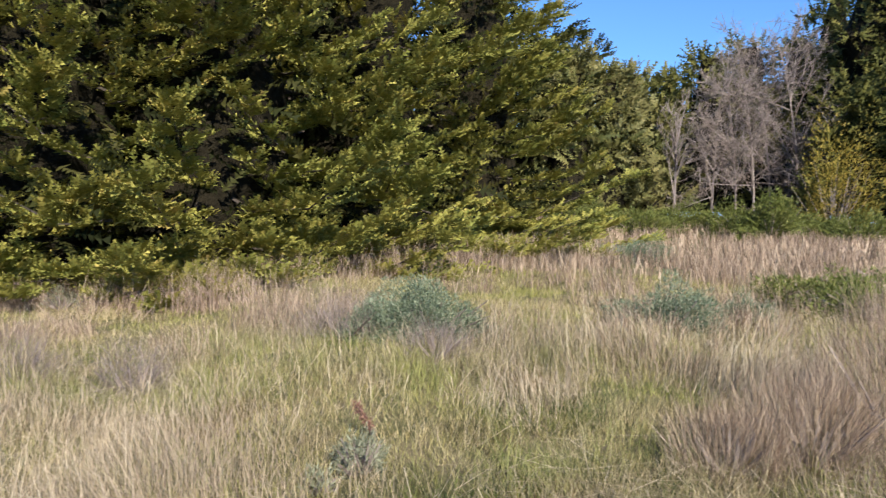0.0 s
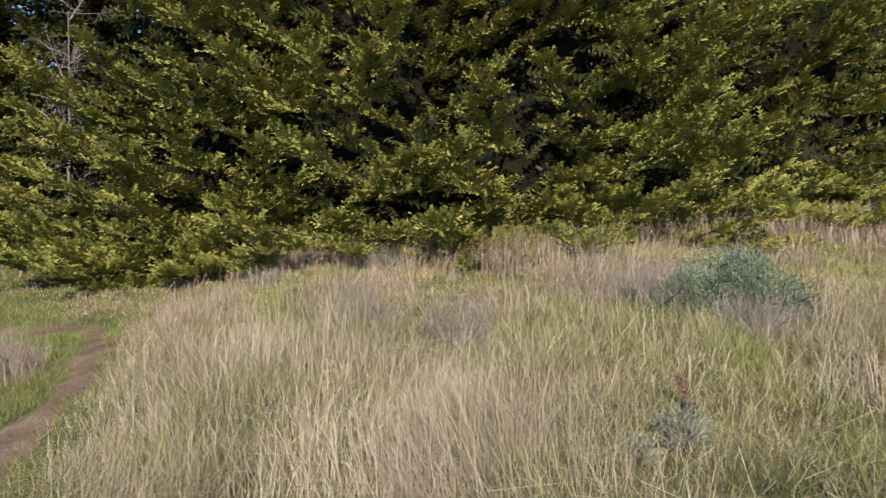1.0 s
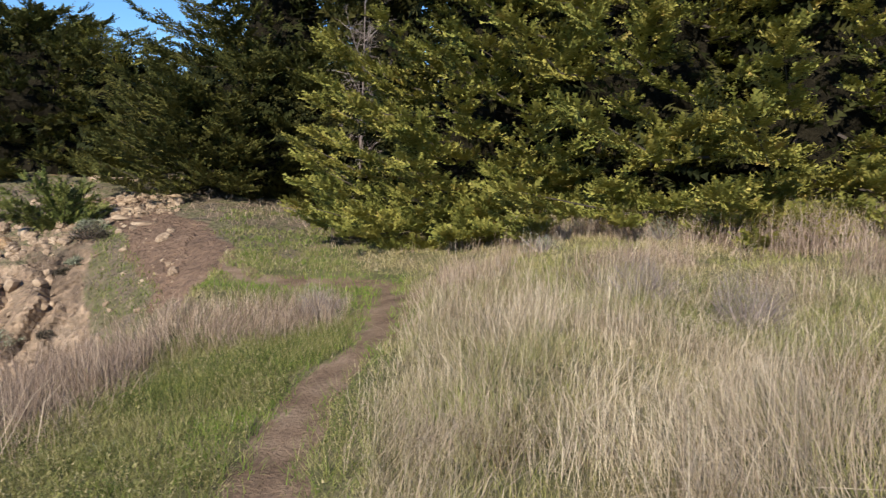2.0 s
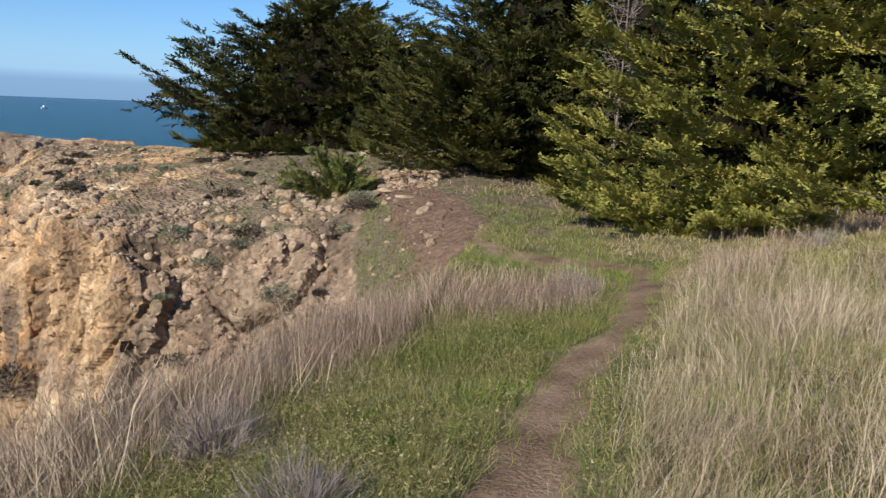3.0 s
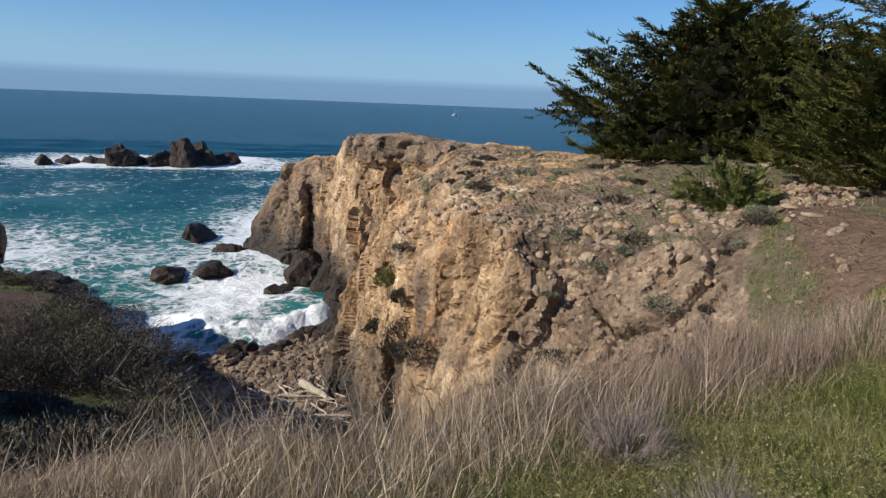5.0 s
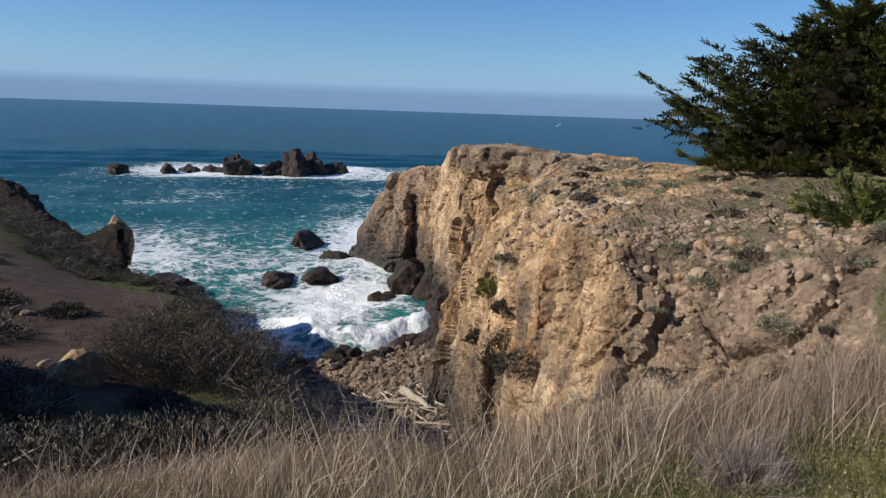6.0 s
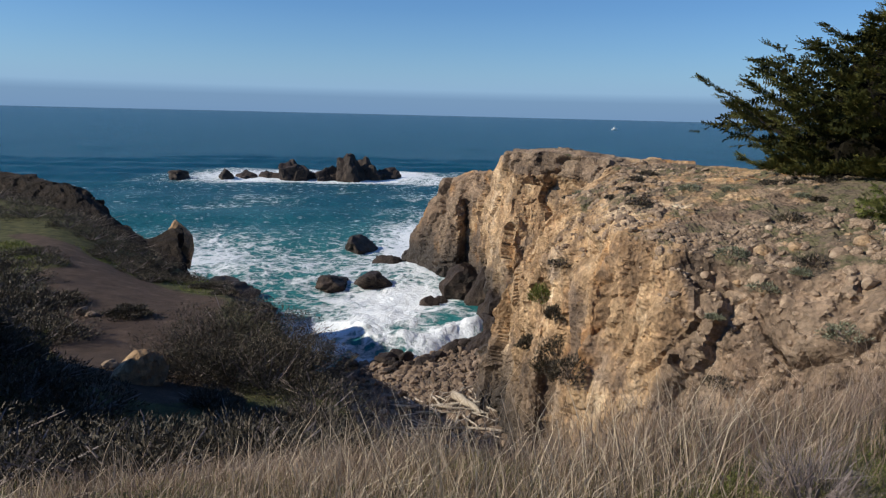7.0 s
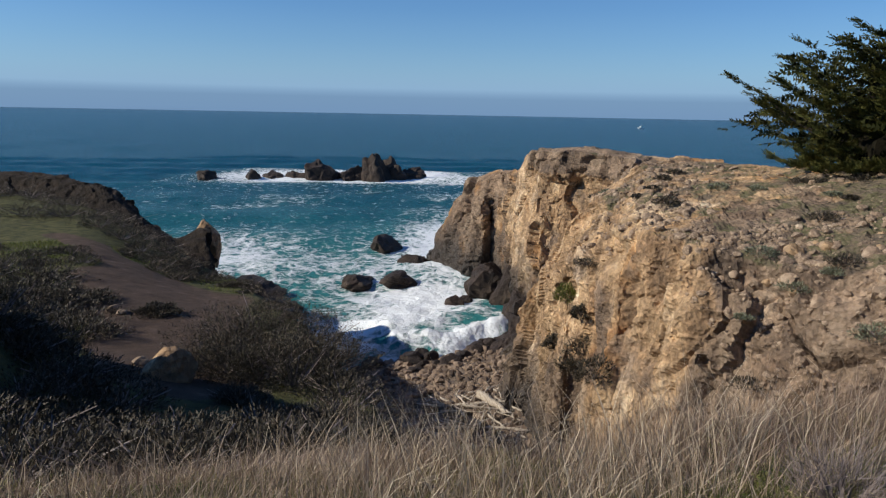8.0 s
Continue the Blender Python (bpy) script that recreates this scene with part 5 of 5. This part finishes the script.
def pine(x, y, tall, wide, seed, label, material=None, clumps_n=26, per=60):
    """A far tree whose crown is made of rounded tufts on open limbs."""
    rng = np.random.default_rng(seed)
    ob = empty("pine_tree", (x, y, surface_at(x, y) - 0.05), label, "tree", "far trees")
    ob_mesh("trunk", *tubes([(np.array([(0, 0, 0), (0.1, 0, tall * 0.5), (0.2, 0.1, tall * 0.95)]), [0.2, 0.14, 0.04])], 7), M_BARK, ob, True)
    P, A = [], []
    for k in range(clumps_n):
        h = 0.08 + 0.92 * (k + rng.uniform(0, 1)) / clumps_n
        rr = wide * (1 - 0.75 * h ** 2) * math.sqrt(rng.uniform(0.15, 1))
        a = rng.uniform(0, 2 * np.pi)
        c = np.array([math.cos(a) * rr, math.sin(a) * rr, tall * h])
        d = rng.normal(size=(per, 3))
        d /= np.linalg.norm(d, axis=1, keepdims=True)
        P.append(c + d * np.array([0.8, 0.8, 0.5]) * rng.uniform(0.5, 1.2) * rng.uniform(0.5, 1, (per, 1)))
        A.append(d + np.array([0, 0, 0.5]))
    # near-black body whose colour stands for the shade inside the crown
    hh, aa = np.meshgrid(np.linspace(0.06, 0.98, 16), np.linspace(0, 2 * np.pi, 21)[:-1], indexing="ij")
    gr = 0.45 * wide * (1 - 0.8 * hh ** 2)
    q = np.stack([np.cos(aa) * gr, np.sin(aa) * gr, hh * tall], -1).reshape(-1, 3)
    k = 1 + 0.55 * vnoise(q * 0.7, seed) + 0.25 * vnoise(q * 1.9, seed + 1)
    ob_mesh("shade_core", q * np.stack([k, k, np.ones(len(k))], 1), grid_faces(16, 20, True), M_SHADE_CORE, ob)
    P, A = np.concatenate(P), np.concatenate(A)
    ob_mesh("crown", *stamp(SPRIGS, P, A, rng.normal(size=P.shape), 0.62 * rng.uniform(0.7, 1.3, len(P)), rng), material or M_PINE, ob)
    return ob


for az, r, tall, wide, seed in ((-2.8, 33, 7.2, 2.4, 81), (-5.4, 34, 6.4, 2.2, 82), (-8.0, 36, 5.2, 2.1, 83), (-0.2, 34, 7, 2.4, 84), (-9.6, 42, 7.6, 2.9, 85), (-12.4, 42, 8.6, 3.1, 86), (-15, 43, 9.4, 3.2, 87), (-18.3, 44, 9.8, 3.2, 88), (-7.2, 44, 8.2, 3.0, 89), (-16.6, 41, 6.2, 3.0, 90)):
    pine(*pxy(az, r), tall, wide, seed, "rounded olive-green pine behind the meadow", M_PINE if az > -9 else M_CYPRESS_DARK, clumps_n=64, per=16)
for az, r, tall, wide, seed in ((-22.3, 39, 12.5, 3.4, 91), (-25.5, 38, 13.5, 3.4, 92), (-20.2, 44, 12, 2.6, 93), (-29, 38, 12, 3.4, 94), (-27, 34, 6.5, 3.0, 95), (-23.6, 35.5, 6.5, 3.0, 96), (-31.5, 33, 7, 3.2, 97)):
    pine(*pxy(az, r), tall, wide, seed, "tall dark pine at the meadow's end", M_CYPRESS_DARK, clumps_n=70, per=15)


# ---- rocks ----
def ico(level):
    bm = bmesh.new()
    bmesh.ops.create_icosphere(bm, subdivisions=level, radius=1.0)
    v = np.array([q.co[:] for q in bm.verts])
    f = np.array([[q.index for q in p.verts] for p in bm.faces])
    bm.free()
    return v, f


ICO = {k: ico(k) for k in (1, 2, 3, 4)}


def rock_form(level, seed, planes=14, rough=0.05):
    """A broken boulder: a ball cut by random planes, then roughened."""
    rng = np.random.default_rng(seed)
    v, f = ICO[level]
    n = rng.normal(size=(planes, 3))
    n /= np.linalg.norm(n, axis=1, keepdims=True)
    d = rng.uniform(0.55, 0.95, planes)
    dot = v @ n.T
    r = np.min(np.where(dot > 0.05, d / np.maximum(dot, 0.05), 9), axis=1)
    r = np.minimum(r, 1.15) * (1 + rough * fbm(v * 3 + seed, 3, seed))
    return v * r[:, None], f


def boulder(name, x, y, z, size, seed, material, label, group="", level=3, category="rock", planes=14, rough=0.05, turn=None):
    v, f = rock_form(level, seed, planes, rough)
    a = seed * 1.7 if turn is None else turn
    rot = np.array([(math.cos(a), -math.sin(a), 0), (math.sin(a), math.cos(a), 0), (0, 0, 1)])
    ob = ob_mesh(name, (v @ rot.T) * np.array(size), f, material)
    ob.location = (x, y, z)
    return tagged(ob, label, category, group)


for k, (az, r, w, h) in enumerate(((127.7, 158, 2.3, 2.4), (124.4, 158, 2.0, 2.2), (122.9, 160, 3.0, 2.0), (121.4, 160, 3.0, 2.3), (119.6, 157, 3.8, 4.2), (118.6, 158, 3.0, 2.4), (117.2, 157, 2.6, 3.7), (115.5, 156, 4.0, 6.4), (114.2, 158, 3.6, 4.4), (112.8, 160, 5.0, 3.2))):
    x, y = pxy(az, r)
    boulder("offshore_rock", x, y, SEA - 0.3, (w, w, h), 200 + k, M_ROCK, "dark jagged offshore rock ringed by white foam", "offshore rocks", 4, "rock", 16, 0.3)
for k, (az, r, w, h) in enumerate(((114.7, 77, 2.0, 1.3), (116.8, 61, 1.7, 0.8), (113.5, 61, 1.9, 0.9), (112.5, 69, 1.7, 0.9), (109.2, 54, 1.0, 0.6), (108.4, 55.5, 0.7, 0.4), (106.0, 58, 2.6, 2.4), (104.8, 56, 2.6, 2.9), (103.6, 50, 2.4, 2.9), (104.2, 46.5, 2.0, 1.6), (105.4, 43, 1.5, 1.2), (104.0, 42, 1.6, 1.5),
                                        (106.2, 41, 0.8, 0.6), (124.6, 57, 2.2, 1.0), (123.4, 53, 2.0, 0.9), (125.8, 60, 2.4, 1.1), (122.4, 51, 1.5, 0.7))):
    x, y = pxy(az, r)
    boulder("sea_rock", x, y, SEA - 0.15, (w, w * 0.8, h), 230 + k, M_ROCK, "dark wet rock awash in the surf", "rocks in the cove", 4, "rock", 8, 0.26)

for k in range(34):
    az = float(RNG.uniform(104.3, 118))
    r = float(np.interp(az, [100, 104, 107, 111, 115, 119, 124], [58, 47, 44, 40.5, 39.5, 37.5, 33])) + float(RNG.uniform(-1.6, 1.4))
    q = float(RNG.uniform(0.22, 0.62))
    x, y = pxy(az, r)
    boulder("shore_rock", x, y, SEA + 0.1, (q * 1.3, q, q * 0.75), 1600 + k, M_ROCK, "dark wet rock at the water's edge", "rocks along the waterline", 3, "rock", 12, 0.12)

# stones on the headland
rng = np.random.default_rng(17)
STONES = [rock_form(1, 300 + k) for k in range(8)]
FORMS = [np_mesh("stone", *rock_form(2, 320 + k, 12, 0.04)) for k in range(8)]
for me in FORMS:
    me.materials.append(M_STONE)
places, sizes = [], []
n = 16000
saz = rng.uniform(68, 101, n)
sr = rng.uniform(np.interp(saz, [68, 76, 84, 92, 98, 101], [14, 15.5, 16.5, 19.5, 24.5, 28]), np.interp(saz, [68, 76, 84, 92, 101], [27, 29, 30, 33, 38]))
sx, sy = polar(saz, sr)
dense = smooth(0.35, 0.65, 0.5 + 0.5 * fbm(xy3(sx, sy) * 0.35, 3, 55)) * np.where(saz < 74.5, np.where(sr > 20, 1.5, 0.12), 1)
kept = rng.uniform(0, 1, n) < dense
for x, y in zip(sx[kept], sy[kept]):
    hit = BVH["headland"].ray_cast(Vector((x, y, 60)), Vector((0, 0, -1)))
    if hit[0] is None or abs(hit[1].z) < 0.5:
        continue
    places.append((x, y, hit[0].z))
    sizes.append(0.025 + 0.15 * rng.uniform() ** 6)
places, sizes = np.array(places), np.array(sizes)
order = np.argsort(-sizes)
for i in order[:220]:
    ob = new("stone", FORMS[int(i) % 8])
    ob.location, ob.scale = places[i] + np.array([0, 0, sizes[i] * 0.1]), [sizes[i] * q for q in (1.2, 0.95, 0.75)]
    ob.rotation_euler = tuple(rng.uniform(-0.4, 0.4, 2)) + (rng.uniform(0, 6.3),)
    tagged(ob, "pale angular stone loose on the headland", "stone", "loose stones on the headland")
i = order[220:]
v, f = stamp(STONES, places[i], rng.normal(size=(len(i), 3)) * np.array([1, 1, 0.3]), np.array([0, 0, 1.0]) + rng.normal(0, 0.3, (len(i), 3)), sizes[i], rng, 0.75)
tagged(ob_mesh("rubble", v, f, M_STONE), "pale rubble strewn over the headland's top", "rubble", kind="stuff")

# cobbles and driftwood on the beach
M_COBBLE = plain_mat("brown_cobble", [(0.3, (0.075, 0.055, 0.042)), (0.55, (0.21, 0.15, 0.105)), (0.75, (0.38, 0.29, 0.21))], 0.9, 0.75, 0.4, 9, 0.03)


def beach_z(az, r):
    s = np.interp(az, [100, 104, 107, 111, 115, 119, 124], [58, 47, 44, 40.5, 39.5, 37.5, 33])
    return np.interp(r - s, [-20, -12, 0, 8], [SEA + 1.3, SEA + 1.3, SEA - 0.02, SEA - 1.2])


n = 5200
az = rng.uniform(103, 120, n)
r = rng.uniform(25, 48, n)
s = np.interp(az, [100, 104, 107, 111, 115, 119, 124], [58, 47, 44, 40.5, 39.5, 37.5, 33])
keep = r < s + 1.5
az, r = az[keep], r[keep]
x, y = polar(az, r)
size = 0.09 + 0.26 * rng.uniform(0, 1, len(x)) ** 3
P = np.stack([x, y, beach_z(az, r) + size * 0.25], 1)
v, f = stamp(STONES, P, rng.normal(size=(len(x), 3)) * np.array([1, 1, 0.3]), np.array([0, 0, 1.0]) + rng.normal(0, 0.3, (len(x), 3)), size, rng, 0.7)
tagged(ob_mesh("cobbles", v, f, M_COBBLE), "brown rounded cobbles covering the beach", "cobbles", kind="stuff")


def driftwood(x, y, z, length, rad, turn, seed):
    q = np.random.default_rng(seed)
    t = np.linspace(0, 1, 7)
    pts = np.stack([(t - 0.5) * length, q.normal(0, 0.04, 7) * length * 0.5, rad + 0.06 * length * q.normal() * (t - 0.5)], 1)
    rot = np.array([(math.cos(turn), -math.sin(turn), 0), (math.sin(turn), math.cos(turn), 0), (0, 0, 1)])
    ob = ob_mesh("driftwood_log", *tubes([(pts @ rot.T, np.concatenate([[0.001], rad * (1 - 0.35 * t[1:-1]) * q.uniform(0.85, 1.15, 5), [0.001]]))], 8), M_WOOD, smooth_shade=True)
    ob.location = (x, y, z)
    return tagged(ob, "bleached driftwood log on the beach", "driftwood", "driftwood on the beach")


for k in range(95):
    az, r = rng.uniform(103.8, 111), rng.uniform(25.5, 33.0)
    x, y = pxy(az, r)
    driftwood(x, y, float(beach_z(np.array([az]), np.array([r]))[0]) + rng.uniform(0.08, 0.28), rng.uniform(0.5, 2.1), rng.uniform(0.025, 0.07), rng.uniform(0, 3.14), 1400 + k)
x, y = pxy(106.4, 31)
driftwood(x, y, SEA + 1.45, 2.3, 0.2, 0.9, 470)
x, y = pxy(106.9, 31)
driftwood(x, y, SEA + 1.5, 3.4, 0.07, 1.9, 471)

# ---- the lower bluff ----
x, y = pxy(131.5, 12.7)
boulder("boulder", x, y, surface_at(x, y) + 0.12, (0.5, 0.42, 0.38), 501, M_CLIFF, "tan cracked boulder on the bluff's dirt", level=3, planes=8)
for k, (az, r, q) in enumerate(((133.2, 13.8, 0.14), (132.6, 13.4, 0.1), (134.8, 20.0, 0.2), (134.2, 19.8, 0.12), (132.0, 14.8, 0.1))):
    x, y = pxy(az, r)
    boulder("stone", x, y, surface_at(x, y) + q * 0.3, (q * 1.3, q, q * 0.7), 510 + k, M_STONE, "small tan stone on bare dirt", level=2, category="stone")
x, y = pxy(128.0, 45.5)
boulder("rock_knob", x, y, -6.5, (0.95, 0.95, 1.6), 520, M_CLIFF, "sunlit tan rock knob at the bluff's edge", level=4, rough=0.2)
rng = np.random.default_rng(23)
made = 0
while made < 80:
    az, r = rng.uniform(118, 143), rng.uniform(6.5, 34)
    x, y = pxy(az, r)
    if r > edge(az) + 0.8 or float(bare_soil(np.array([x]), np.array([y]))[0]) > 0.15 or (128 < az < 135 and r < 13):
        continue
    q = rng.uniform(0.25, 0.75)
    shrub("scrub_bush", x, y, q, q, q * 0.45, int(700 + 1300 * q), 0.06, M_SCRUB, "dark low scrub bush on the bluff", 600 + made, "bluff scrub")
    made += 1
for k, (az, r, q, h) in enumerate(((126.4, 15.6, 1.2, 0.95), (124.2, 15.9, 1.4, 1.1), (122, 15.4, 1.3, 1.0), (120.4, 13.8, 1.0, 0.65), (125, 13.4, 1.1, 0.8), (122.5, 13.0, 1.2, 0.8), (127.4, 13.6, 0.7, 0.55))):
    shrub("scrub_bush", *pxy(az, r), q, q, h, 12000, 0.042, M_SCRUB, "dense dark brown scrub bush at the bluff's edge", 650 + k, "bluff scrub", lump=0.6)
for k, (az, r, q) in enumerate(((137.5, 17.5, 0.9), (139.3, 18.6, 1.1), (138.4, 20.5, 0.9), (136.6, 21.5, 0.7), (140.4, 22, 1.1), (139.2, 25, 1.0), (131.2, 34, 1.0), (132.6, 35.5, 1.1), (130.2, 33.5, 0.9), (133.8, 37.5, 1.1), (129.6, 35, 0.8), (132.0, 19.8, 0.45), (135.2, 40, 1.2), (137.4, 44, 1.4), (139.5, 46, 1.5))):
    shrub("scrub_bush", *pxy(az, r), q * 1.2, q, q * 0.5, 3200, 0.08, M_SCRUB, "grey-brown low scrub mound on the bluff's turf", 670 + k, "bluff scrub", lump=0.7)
# a dark thicket on the slope down to the saddle
for k in range(46):
    az, r = rng.uniform(116, 145), rng.uniform(6.3, 11.8)
    if r > edge(az) - 0.3 or 127.5 < az < 135.5 and r > 8.3:
        continue
    q = rng.uniform(0.4, 0.85)
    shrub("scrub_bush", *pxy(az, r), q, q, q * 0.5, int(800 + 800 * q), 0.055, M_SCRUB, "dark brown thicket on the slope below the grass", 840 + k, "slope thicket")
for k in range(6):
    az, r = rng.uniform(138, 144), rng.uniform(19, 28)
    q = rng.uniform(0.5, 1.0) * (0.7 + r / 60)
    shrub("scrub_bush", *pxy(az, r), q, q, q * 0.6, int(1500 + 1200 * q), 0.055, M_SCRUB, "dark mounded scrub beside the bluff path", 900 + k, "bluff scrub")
x, y = pxy(124.2, 50.0)
boulder("sea_rock", x, y, SEA - 0.2, (4.6, 2.4, 1.1), 560, M_ROCK, "wet black rock shelf at the bluff's foot", level=4, rough=0.2)
for k in range(14):
    az = 128.5 + 13 * k / 13 + rng.uniform(-0.3, 0.3)
    r = float(edge(az)) - rng.uniform(2.5, 6)
    q = rng.uniform(0.6, 1.2) * r / 32
    shrub("scrub_bush", *pxy(az, r), q, q, q * 0.35, 1000, 0.08, M_SCRUB, "dark wind-clipped scrub along the bluff's rim", 760 + k, "bluff rim scrub")


def toward(az, el, bvh="headland"):
    """Where a sight line from the middle of the turn meets the headland."""
    a, e = radians(az), radians(el)
    way = Vector((-math.sin(a) * math.cos(e), math.cos(a) * math.cos(e), math.sin(e)))
    return BVH[bvh].ray_cast(Vector((CX, CY, 1.5)), way)[0]


for k, (az, el, q) in enumerate(((100.6, -13.4, 0.55), (99.2, -17.5, 0.7), (98.4, -19.0, 0.6), (100.2, -18.6, 0.5), (99.6, -14.6, 0.4), (101.6, -17.0, 0.4))):
    at = toward(az, el)
    if at:
        shrub("scrub_bush", at.x, at.y, q, q, q, 1600, 0.1, M_SCRUB if k else M_HEDGE, "olive scrub growing on the cliff face", 790 + k, "cliff scrub", z=at.z - 0.2)
# angular boulders half buried in the slope above the cliff
for k in range(26):
    at = toward(rng.uniform(75.5, 90), rng.uniform(-12.5, -6.5))
    if at:
        q = 0.09 + 0.2 * rng.uniform() ** 2
        boulder("boulder", at.x, at.y, at.z - 0.1 * q, (q, q * 0.85, q * 0.75), 1700 + k, M_STONE if k % 3 else M_CLIFF, "angular tan boulder set in the rocky slope", "boulders on the slope", 2, "rock", 8)
# scrub on the cliff
for k in range(34):
    az = rng.uniform(73, 100)
    r = rng.uniform(np.interp(az, [73, 84, 92, 100], [15.5, 17, 20, 25]), np.interp(az, [73, 84, 92, 100], [27, 28, 31, 34]))
    q = rng.uniform(0.15, 0.5)
    shrub("scrub_bush", *pxy(az, r), q, q, q * 0.5, int(400 + 1200 * q), 0.07, M_SCRUB if k % 3 else M_SAGE, "dark low scrub clinging to the rocky headland", 700 + k, "headland scrub")


def sapling(x, y, seed):
    """A low fan of cypress shoots."""
    q = np.random.default_rng(seed)
    ob = empty("cypress_sapling", (x, y, surface_at(x, y) - 0.05), "young green cypress fanning over the rubble", "tree")
    P, A, stems = [], [], []
    left = np.array([-math.cos(radians(76.6)), -math.sin(radians(76.6)), 0])
    for k in range(26):
        f = -1.0 + 2.0 * (k + q.uniform(0, 1)) / 26
        lift = 0.22 + 0.85 * max(0.0, 1 - abs(f + 0.05)) ** 1.3 * q.uniform(0.4, 1.0)
        way = left * (-f * 0.8 if f > 0 else -f * 1.5) + np.array([0.2, -0.5, 0]) * q.uniform(-0.4, 0.8) + np.array([0, 0, lift])
        l = (0.95 + 0.8 * max(0, -f)) * q.uniform(0.75, 1.15)
        way /= np.linalg.norm(way)
        t = np.linspace(0, 1, 6)
        pts = np.outer(t, way) * l + np.outer(0.12 * l * t * t, [0, 0, 1.0])
        stems.append((pts, 0.018 * (1 - 0.8 * t)))
        m = 46
        tt = q.uniform(0.1, 1.0, m)
        P.append(np.stack([np.interp(tt, t, pts[:, j]) for j in range(3)], 1) + q.normal(0, 0.015, (m, 3)))
        A.append(way + q.normal(0, 0.5, (m, 3)))
    P, A = np.concatenate(P), np.concatenate(A)
    ob_mesh("foliage", *stamp(SPRIGS, P, A, q.normal(size=P.shape), 0.22 * q.uniform(0.7, 1.3, len(P)), q), M_HEDGE, ob)
    ob_mesh("stems", *tubes(stems, 5), M_BARK, ob)


at = toward(75.6, -6.7)
sapling(at.x, at.y, 801)
for k, (az, el, q) in enumerate(((72.6, -5.9, 0.34), (71.9, -6.2, 0.26), (73.2, -6.5, 0.3), (71.2, -5.6, 0.2), (70.6, -6.6, 0.22))):
    at = toward(az, el)
    boulder("stone_slab", at.x, at.y, at.z, (q * 1.5, q, q * 0.3), 880 + k, M_STONE, "pale flat stone slab beside the trail", "slabs beside the trail", 2, "stone", 10)


def boat(x, y, turn):
    """A small white fishing boat far out: pointed hull, cabin, mast."""
    ob = empty("fishing_boat", (x, y, SEA - 0.2), "small white fishing boat far out at sea", "boat")
    t = np.linspace(-1, 1, 9)
    half = 1.3 * np.sqrt(np.clip(1 - np.clip(t, 0, 1) ** 2, 0.0004, 1))
    deck = np.concatenate([np.stack([t * 4.5, half, 1.3 + 0.5 * np.clip(t, 0, 1) ** 2], 1), np.stack([t * 4.3, half * 0.6, 0 * t], 1), np.stack([t * 4.3, -half * 0.6, 0 * t], 1), np.stack([t * 4.5, -half, 1.3 + 0.5 * np.clip(t, 0, 1) ** 2], 1)])
    hull = ob_mesh("hull", deck, np.concatenate([grid_faces(4, 9), [(k, k + 1, 28 + k, 27 + k) for k in range(8)], [(0, 9, 18, 27)]]), M_PAINT, ob)
    cab = np.array([(a * 1.2 - 0.6, b * 0.9, c) for c in (1.3, 3.1) for a, b in ((-1, -1), (1, -1), (1, 1), (-1, 1))], float)
    cabin = ob_mesh("cabin", cab, np.array([(0, 1, 5, 4), (1, 2, 6, 5), (2, 3, 7, 6), (3, 0, 4, 7), (4, 5, 6, 7)]), M_PAINT, ob)
    mast = ob_mesh("mast", *tubes([(np.array([(0.2, 0, 3.0), (0.2, 0, 4.5), (0.2, 0, 6.2)]), [0.07, 0.06, 0.04])], 6), M_PAINT, ob)
    ob.rotation_euler = (0, 0, turn)


boat(*pxy(95.5, 900), 2.4)
